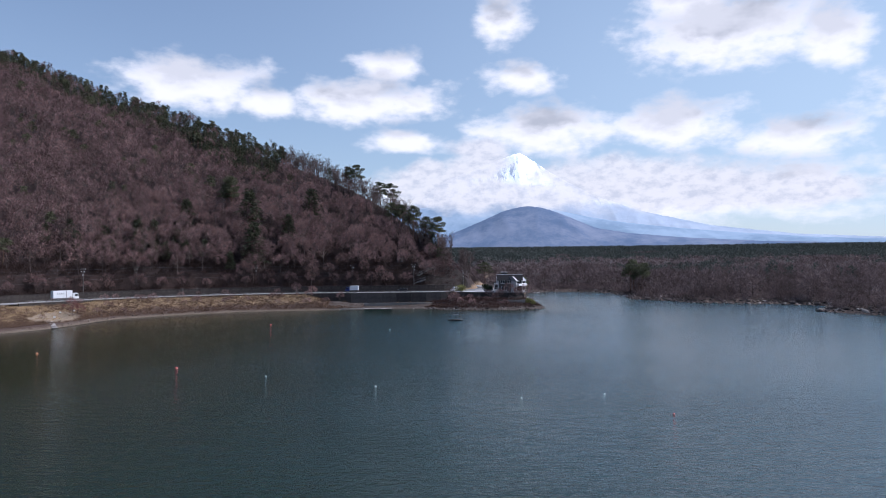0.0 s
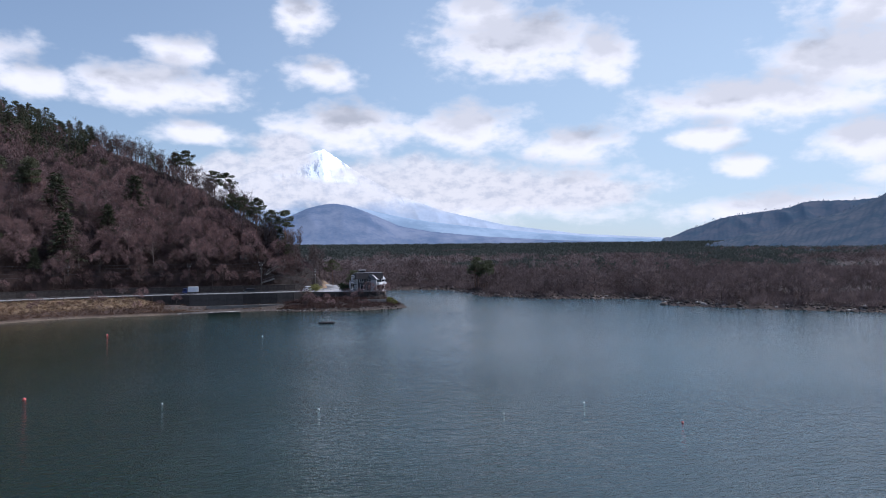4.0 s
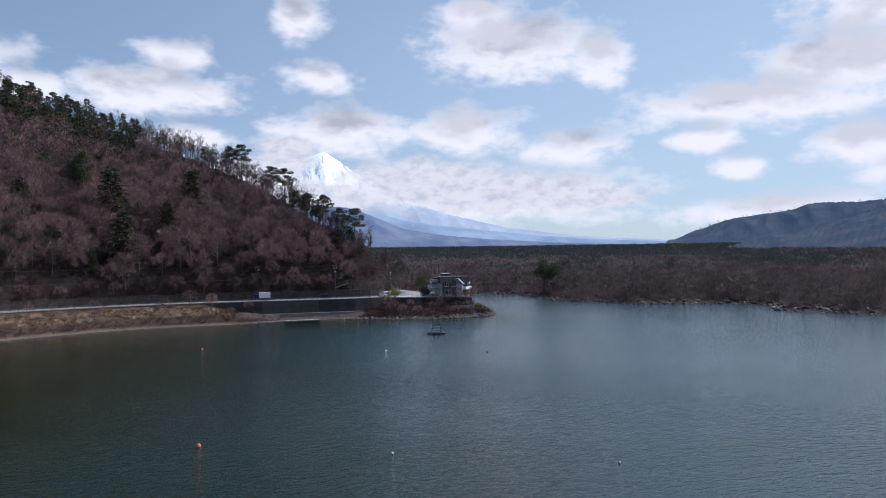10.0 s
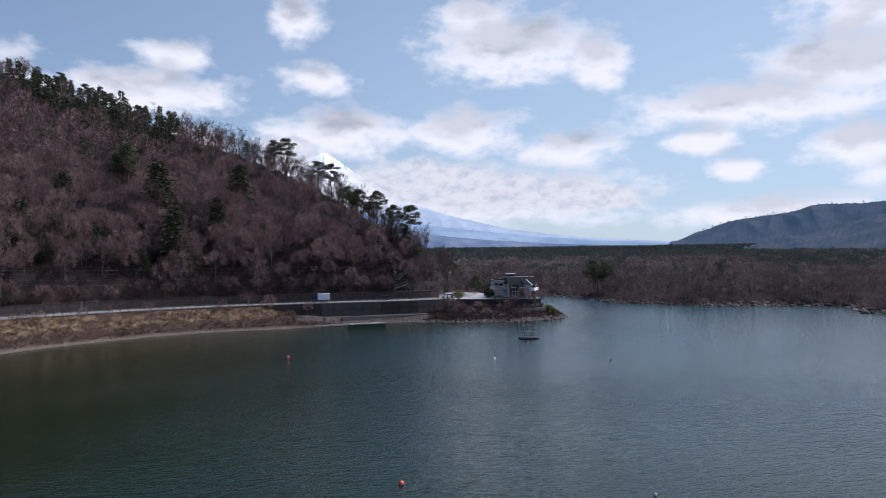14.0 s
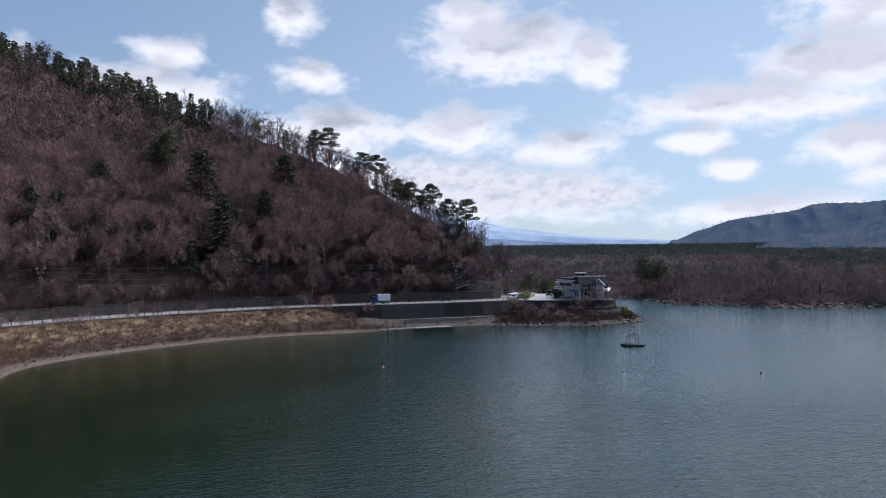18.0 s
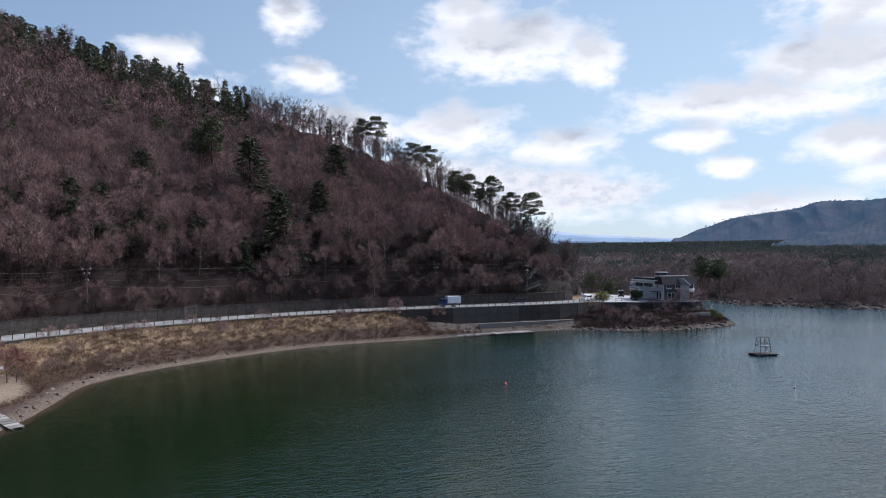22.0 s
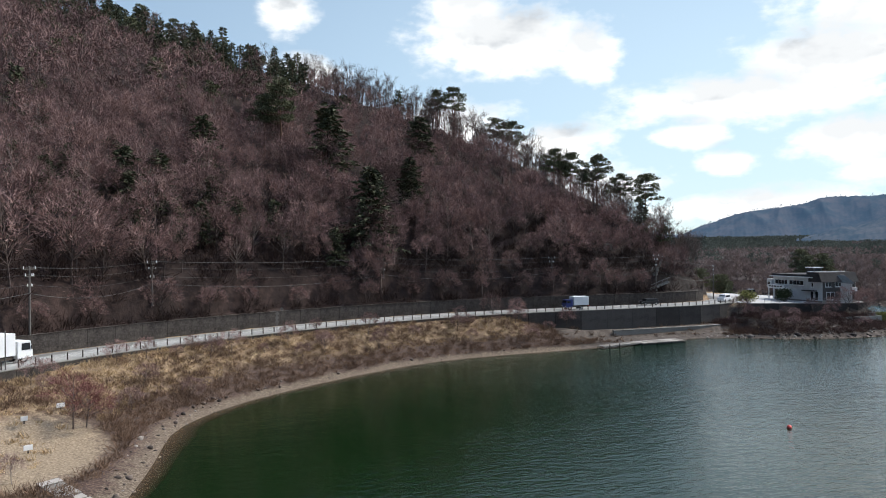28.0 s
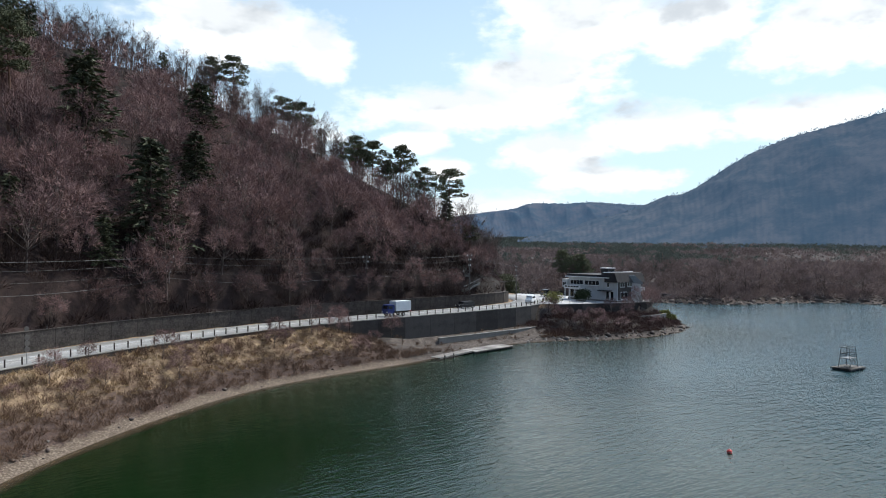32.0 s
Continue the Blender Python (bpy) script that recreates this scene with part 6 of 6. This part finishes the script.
def stairs(a, b, n, w=1.1):
    a, b = Vector(a), Vector(b)
    t = thing("slope_stairs", pose(*a, 0, 0, math.degrees(math.atan2(b.y - a.y, b.x - a.x))), "pale concrete stair flight on the cut slope", "stairs", "stairs on the slope")
    run, rise = Vector((b.x - a.x, b.y - a.y)).length, b.z - a.z
    for k in range(n):
        part("step", boxed((run * k / n, -w / 2, rise * k / n - 0.35), (run * (k + 1) / n + 0.06, w / 2, rise * (k + 1) / n), 0.015), CONCRETE, t)
    for s in (-w / 2 - 0.05, w / 2 + 0.05):
        part("handrail", tubed((0, s, 0.9), (run, s, rise + 0.9), 0.035), RAIL, t)
        for k in range(4):
            u = (k + 0.5) / 4
            part("baluster", tubed((run * u, s, rise * u - 0.3), (run * u, s, rise * u + 0.9), 0.025), RAIL, t)


def sloped(x, zwant):
    """A place on the hill face at this x with this height."""
    ys = np.linspace(284, 306, 111)
    z = ground_at(np.stack([np.full(111, x), ys], 1))
    k = int(np.argmax(z > zwant))
    return (x, float(ys[k]) - 0.2, float(z[k]) + 0.15)


stairs(sloped(-13, 8.8), sloped(-7.5, 10.4), 12)
stairs(sloped(-11, 12.4), sloped(-4.5, 16.0), 16)

# small sheds on the hill
for x, y, z in ((-19, 300, 11.6), ):
    g = float(ground_at([(x, y)])[0])
    t = thing("hill_shed", pose(x, y, g, 0, 0, 0), "small pale shed half hidden among bare trees", "shed", "sheds on the hill")
    part("wall", boxed((-1.3, -1.0, -1.5), (1.3, 1.0, 0.9), 0.03), CONCRETE, t)
    part("roof", boxed((-1.5, -1.2, 0.904), (1.5, 1.2, 1.02), 0.03), CONCRETE, t)
    part("door", boxed((-0.4, -1.05, -0.9), (0.4, -1.004, 0.6), 0.01), POST, t)

# ---- landing stage, jetty, raft and buoys ----
PLANK = material("weathered_planks", (0.15, 0.136, 0.122), (0.31, 0.285, 0.26), 0.9, 0.8, 0.3, 10.0, 0.6)
FLOAT = material("dark_floats", (0.03, 0.03, 0.032), (0.07, 0.07, 0.075), 0.7, 1.0, 0.1)
t = thing("landing_stage", pose(-25.6, 269.3, 0, 0, 0, 5), "low grey wooden landing stage on dark floats", "landing stage")
for k in range(3):
    part("float", tubed((-3.6 + k * 3.6 - 1.6, -1.2, 0.02), (-3.6 + k * 3.6 + 1.6, -1.2, 0.02), 0.26, None, 10), FLOAT, t)
    part("float", tubed((-3.6 + k * 3.6 - 1.6, 1.2, 0.02), (-3.6 + k * 3.6 + 1.6, 1.2, 0.02), 0.26, None, 10), FLOAT, t)
for sy in (-1.6, 0, 1.6):
    part("beam", boxed((-5.4, sy - 0.07, 0.22), (5.4, sy + 0.07, 0.36), 0.01), PLANK, t)
plank_me = bpy.data.meshes.new("plank")
bm = boxed((-0.17, -1.8, 0.364), (0.17, 1.8, 0.42), 0.012)
bm.to_mesh(plank_me)
bm.free()
plank_me.materials.append(PLANK)
for k in range(28):
    ob = part("plank", plank_me, None, t)
    ob.location = (-5.15 + k * 0.38, random.uniform(-0.06, 0.06), random.uniform(0, 0.02))
t = thing("gangway", pose(-35.7, 267.6, 0.25, 0, 0, 14), "worn pale gangway leading to the landing stage", "gangway")
part("deck", boxed((-4.9, -0.8, 0.1), (4.9, 0.8, 0.2), 0.02), PLANK, t)
for sy in (-0.85, 0.85):
    part("edge", boxed((-5.0, sy - 0.08, 0.0), (5.0, sy + 0.08, 0.28), 0.02), PLANK, t)
for sx in (-3.6, -1.0):
    part("pile", tubed((sx, -0.9, -1.2), (sx, -0.9, 0.5), 0.12), POST, t)
t = thing("jetty", pose(-115.0, 203.4, 0.15, 0, -7, 128), "short sloping jetty of worn planks on the beach", "jetty")
for sy in (-0.55, 0.55):
    part("beam", boxed((-0.4, sy - 0.12, -0.25), (10.2, sy + 0.12, 0.0), 0.02), POST, t)
for k in range(11):
    part("plank", boxed((k * 0.92, -0.8 + 0.06 * math.sin(k * 2.3), 0.004), (k * 0.92 + 0.74, 0.8 + 0.07 * math.sin(k * 3.1), 0.07), 0.01), PLANK, t)

STEEL = material("dark_raft_steel", (0.06, 0.06, 0.065), (0.14, 0.14, 0.145), 0.6, 1.0, 0.1, 8.0, 0.0, 0.0, 0.3)
t = thing("raft", pose(3.8, 219.0, 0, 0, 0, -8), "floating raft with a dark steel lookout frame", "raft")
t.scale = (0.74, 0.74, 0.92)
for sx in (-2.4, -0.8, 0.8, 2.4):
    part("float", tubed((sx, -1.9, 0.05), (sx, 1.9, 0.05), 0.32, None, 10), FLOAT, t)
for k in range(11):
    part("deck_board", boxed((-3.0, -2.0 + k * 0.365, 0.38), (3.0, -1.68 + k * 0.365, 0.46), 0.01), POST, t)
part("fender", boxed((-3.1, -2.1, 0.2), (3.1, -2.02, 0.42), 0.01), FLOAT, t)
part("fender", boxed((-3.1, 2.05, 0.2), (3.1, 2.12, 0.42), 0.01), FLOAT, t)
for sx in (-1, 1):
    for sy in (-1, 1):
        part("leg", tubed((sx * 1.55, sy * 1.2, 0.46), (sx * 1.1, sy * 0.85, 3.75), 0.07, None, 6), STEEL, t)
    part("brace", tubed((sx * 1.5, -1.15, 0.6), (sx * 1.25, 0.95, 1.9), 0.045, None, 6), STEEL, t)
part("brace", tubed((-1.5, -1.15, 0.6), (0.0, -1.0, 1.95), 0.045, None, 6), STEEL, t)
part("brace", tubed((1.5, -1.15, 0.6), (0.0, -1.0, 1.95), 0.045, None, 6), STEEL, t)
part("platform", boxed((-1.4, -1.1, 1.92), (1.4, 1.1, 2.02), 0.01), STEEL, t)
for z in (2.75, 3.72):
    for a, b in (((-1.25, -0.95), (1.25, -0.95)), ((1.25, -0.95), (1.25, 0.95)), ((1.25, 0.95), (-1.25, 0.95)), ((-1.25, 0.95), (-1.25, -0.95))):
        k = 1.0 if z < 3 else 0.9
        part("rail", tubed((a[0] * k, a[1] * k, z), (b[0] * k, b[1] * k, z), 0.05, None, 6), STEEL, t)
for k in range(7):
    u = -1.2 + k * 0.4
    part("bar", tubed((u, -1.0, 2.0), (u, -1.0, 2.75), 0.035, None, 5), STEEL, t)
    part("bar", tubed((u, 1.0, 2.0), (u, 1.0, 2.75), 0.035, None, 5), STEEL, t)

DULL_WHITE = material("dull_white_float", (0.34, 0.34, 0.33), (0.46, 0.46, 0.45), 0.6, 1.5, 0.0)
RED = material("faded_red_buoy", (0.62, 0.06, 0.05), (0.80, 0.12, 0.10), 0.45, 1.5, 0.0)
ORANGE = material("orange_white_buoy", (0.50, 0.16, 0.06), (0.66, 0.26, 0.12), 0.45, 1.5, 0.0)


def buoy(x, y, r, mat, label):
    t = thing("buoy", pose(x, y, r * 0.35), label, "buoy", "mooring buoys")
    bm = bmesh.new()
    bmesh.ops.create_uvsphere(bm, u_segments=18, v_segments=12, radius=r)
    for f in bm.faces:
        f.smooth = True
    part("float", bm, mat, t)
    part("ring", tubed((0, 0, r * 0.92), (0, 0, r * 1.3), r * 0.22, r * 0.14, 8), DULL_WHITE, t)
    part("band", tubed((0, 0, -0.06 * r), (0, 0, 0.08 * r), r * 1.02, None, 18), DULL_WHITE, t)


buoy(-52.6, 208.9, 0.25, RED, "round red mooring buoy on the lake")
buoy(-49.2, 126.4, 0.25, RED, "round red mooring buoy on the lake")
buoy(-87.7, 148.1, 0.25, ORANGE, "round orange mooring buoy on the lake")
buoy(28.9, 86.7, 0.13, RED, "small red float on the lake")
buoy(10.9, 97.4, 0.11, DULL_WHITE, "small white float on the lake")
buoy(23.3, 100.0, 0.11, DULL_WHITE, "small white float on the lake")
buoy(-30.4, 117.2, 0.15, DULL_WHITE, "small white float on the lake")
buoy(-10.7, 107.1, 0.15, DULL_WHITE, "small white float on the lake")
buoy(4.0, 182.2, 0.2, FLOAT, "small dark float on the lake")
buoy(-15.1, 192.3, 0.16, DULL_WHITE, "small white float on the lake")
# boxes and boards on the shelf by the near beach
for x, y, w in ((-124.0, 230.3, 0.75), (-126.2, 226.0, 0.6), (-124.2, 219.0, 0.7)):
    g = float(ground_at([(x, y)])[0])
    t = thing("notice_board", pose(x, y, g, 0, 0, 25), "small white board on a short post in dry grass", "board", "boards on the shelf")
    part("post", boxed((-0.05, -0.05, -0.2), (0.05, 0.05, 0.3), 0.01), POST, t)
    part("board", boxed((-w / 2, -0.04, 0.304), (w / 2, 0.04, 0.75), 0.015), TRIM, t)

# ---- vehicles ----
CAR_GLASS = GLASS
TYRE = material("tyre_rubber", (0.012, 0.012, 0.012), (0.03, 0.03, 0.03), 0.85, 3.0, 0.0)
RIM = material("wheel_rim", (0.3, 0.3, 0.3), (0.45, 0.45, 0.45), 0.4, 3.0, 0.0, 4.0, 0.0, 0.0, 0.7)
WHITE_PAINT = material("white_vehicle_paint", (0.62, 0.63, 0.64), (0.74, 0.75, 0.76), 0.4, 0.6, 0.0)
BLUE_PAINT = material("blue_cab_paint", (0.02, 0.03, 0.12), (0.035, 0.05, 0.18), 0.35, 0.6, 0.0)
BLACK_PAINT = material("black_car_paint", (0.01, 0.01, 0.012), (0.025, 0.025, 0.028), 0.3, 0.6, 0.0)
LAMP = material("lamp_glass", (0.5, 0.5, 0.48), (0.7, 0.7, 0.68), 0.2, 2.0, 0.0)
TAIL = material("tail_lamp", (0.3, 0.02, 0.02), (0.4, 0.04, 0.03), 0.3, 2.0, 0.0)
MARK = material("red_side_mark", (0.45, 0.08, 0.06), (0.55, 0.12, 0.1), 0.5, 1.0, 0.0)


def wheel(t, x, y, r, w=0.24):
    tyre = part("wheel", tubed((x, y - w / 2, r), (x, y + w / 2, r), r, None, 18), TYRE, t)
    s = -1 if y < 0 else 1
    part("rim", tubed((x, y + s * w / 2, r), (x, y + s * (w / 2 + 0.02), r), r * 0.58, None, 14), RIM, tyre)


def truck(m, L, H, cab_mat, label, cab=1.9, width=2.4, marks=True):
    """A box truck that heads to +x."""
    t = thing("box_truck", m, label, "truck")
    part("chassis", boxed((-L / 2 + 0.2, -0.5, 0.55), (L / 2 - 0.3, 0.5, 0.85), 0.03), POST, t)
    part("cargo_box", boxed((-L / 2, -width / 2, 0.95), (L / 2 - cab - 0.25, width / 2, H), 0.04), WHITE_PAINT, t)
    part("underrun", boxed((-L / 2 + 0.3, -width / 2 + 0.05, 0.5), (L / 2 - cab - 0.6, -width / 2 + 0.1, 0.8), 0.01), POST, t)
    ch = min(H - 0.6, 2.5)
    bm = bmesh.new()
    prof = [(L / 2 - cab, 0.5), (L / 2, 0.5), (L / 2, 1.35), (L / 2 - 0.28, ch), (L / 2 - cab, ch)]
    a = [bm.verts.new((x, -width / 2 + 0.05, z)) for x, z in prof]
    b = [bm.verts.new((x, width / 2 - 0.05, z)) for x, z in prof]
    bm.faces.new(a)
    bm.faces.new(b[::-1])
    for i in range(5):
        bm.faces.new((a[i], b[i], b[(i + 1) % 5], a[(i + 1) % 5]))
    bmesh.ops.recalc_face_normals(bm, faces=bm.faces)
    bmesh.ops.bevel(bm, geom=list(bm.edges), offset=0.05, segments=2, affect="EDGES")
    c = part("cab", bm, cab_mat, t)
    for s in (-1, 1):
        y = s * (width / 2 - 0.04)
        part("side_window", boxed((L / 2 - cab + 0.5, min(y, y + s * 0.02), 1.45), (L / 2 - 0.35, max(y, y + s * 0.02), ch - 0.25), 0.005), CAR_GLASS, c)
        part("mirror", boxed((L / 2 - 0.25, y + s * 0.1 - 0.08, 1.5), (L / 2 - 0.15, y + s * 0.1 + 0.08, 1.95), 0.02), POST, c)
        part("headlight", boxed((L / 2 - 0.02, s * 0.75 - 0.2, 0.7), (L / 2 + 0.03, s * 0.75 + 0.2, 0.9), 0.01), LAMP, c)
        part("tail_light", boxed((-L / 2 - 0.03, s * 0.95 - 0.12, 0.75), (-L / 2 + 0.2, s * 0.95 + 0.12, 0.93), 0.01), TAIL, t)
    wind = boxed((-0.02, -width / 2 + 0.25, 0.0), (0.02, width / 2 - 0.25, ch - 1.55), 0.01)
    ang = math.atan2(0.28, ch - 1.35)
    bmesh.ops.transform(wind, matrix=Matrix.Translation((L / 2 + 0.015 - 0.02, 0, 1.42)) @ Matrix.Rotation(-ang, 4, "Y"), verts=wind.verts)
    part("windscreen", wind, CAR_GLASS, c)
    r = 0.45 if H > 3 else 0.36
    for x in (L / 2 - cab / 2 - 0.1, -L / 2 + 1.7):
        for s in (-1, 1):
            wheel(t, x, s * (width / 2 - 0.2), r)
    if marks:
        for k in range(7):
            part("side_mark", boxed((-L / 2 + 1.2 + k * 0.34, -width / 2 - 0.012, 2.3), (-L / 2 + 1.44 + k * 0.34, -width / 2 - 0.003, 2.55 if k % 2 else 2.62), 0.0), RAIL, t)
    return t


truck(pose(-133.3, 241.7, ROAD_Z + 0.01, 0, 0, 49), 8.4, 3.5, WHITE_PAINT, "white box truck driving along the lake road")
truck(pose(-37.5, 281.8, ROAD_Z + 0.01, 0, 0, 181), 5.4, 2.75, BLUE_PAINT, "small box truck with a blue cab on the road", 1.6, 2.0, False)


def car(m, paint, label, L=4.1, W=1.65, H=1.75):
    t = thing("car", m, label, "car")
    part("body", boxed((-L / 2, -W / 2, 0.28), (L / 2, W / 2, 0.95), 0.12), paint, t)
    bm = boxed((-L / 2 + 0.1, -W / 2 + 0.06, 0.9), (L / 2 - 0.75, W / 2 - 0.06, H), 0.1)
    for v in bm.verts:
        if v.co.z > 1.3:
            v.co.x = v.co.x * 0.88 - 0.08
            v.co.y *= 0.9
    cabin = part("cabin", bm, paint, t)
    for s in (-1, 1):
        y = s * (W / 2 - 0.09)
        for x0, x1 in ((-1.55, -0.75), (-0.68, 0.2), (0.27, 0.95)):
            part("side_window", boxed((x0, y - 0.03, 1.02), (x1, y + 0.03, H - 0.28), 0.01), CAR_GLASS, cabin)
        part("headlight", boxed((L / 2 - 0.06, s * 0.6 - 0.16, 0.62), (L / 2 + 0.02, s * 0.6 + 0.16, 0.78), 0.01), LAMP, t)
        part("tail_light", boxed((-L / 2 - 0.02, s * 0.65 - 0.1, 0.7), (-L / 2 + 0.06, s * 0.65 + 0.1, 0.95), 0.01), TAIL, t)
        for x in (-L / 2 + 0.75, L / 2 - 0.75):
            wheel(t, x, s * (W / 2 - 0.1), 0.31, 0.2)
    part("windscreen", boxed((L / 2 - 1.02, -W / 2 + 0.22, 1.0), (L / 2 - 0.86, W / 2 - 0.22, H - 0.25), 0.01), CAR_GLASS, cabin)
    return t


car(pose(5.0, 287.2, ROAD_Z + 0.01, 0, 0, 208), WHITE_PAINT, "silver-white minivan coming round the road bend")
car(pose(-17, 285.4, ROAD_Z + 0.01, 0, 0, 181), BLACK_PAINT, "black car driving on the lake road", 4.3, 1.7, 1.5)
car(pose(23.5, 299, ROAD_Z - 0.04, 0, 0, 240), BLACK_PAINT, "dark van parked at the edge of the yard", 4.2, 1.7, 1.9)
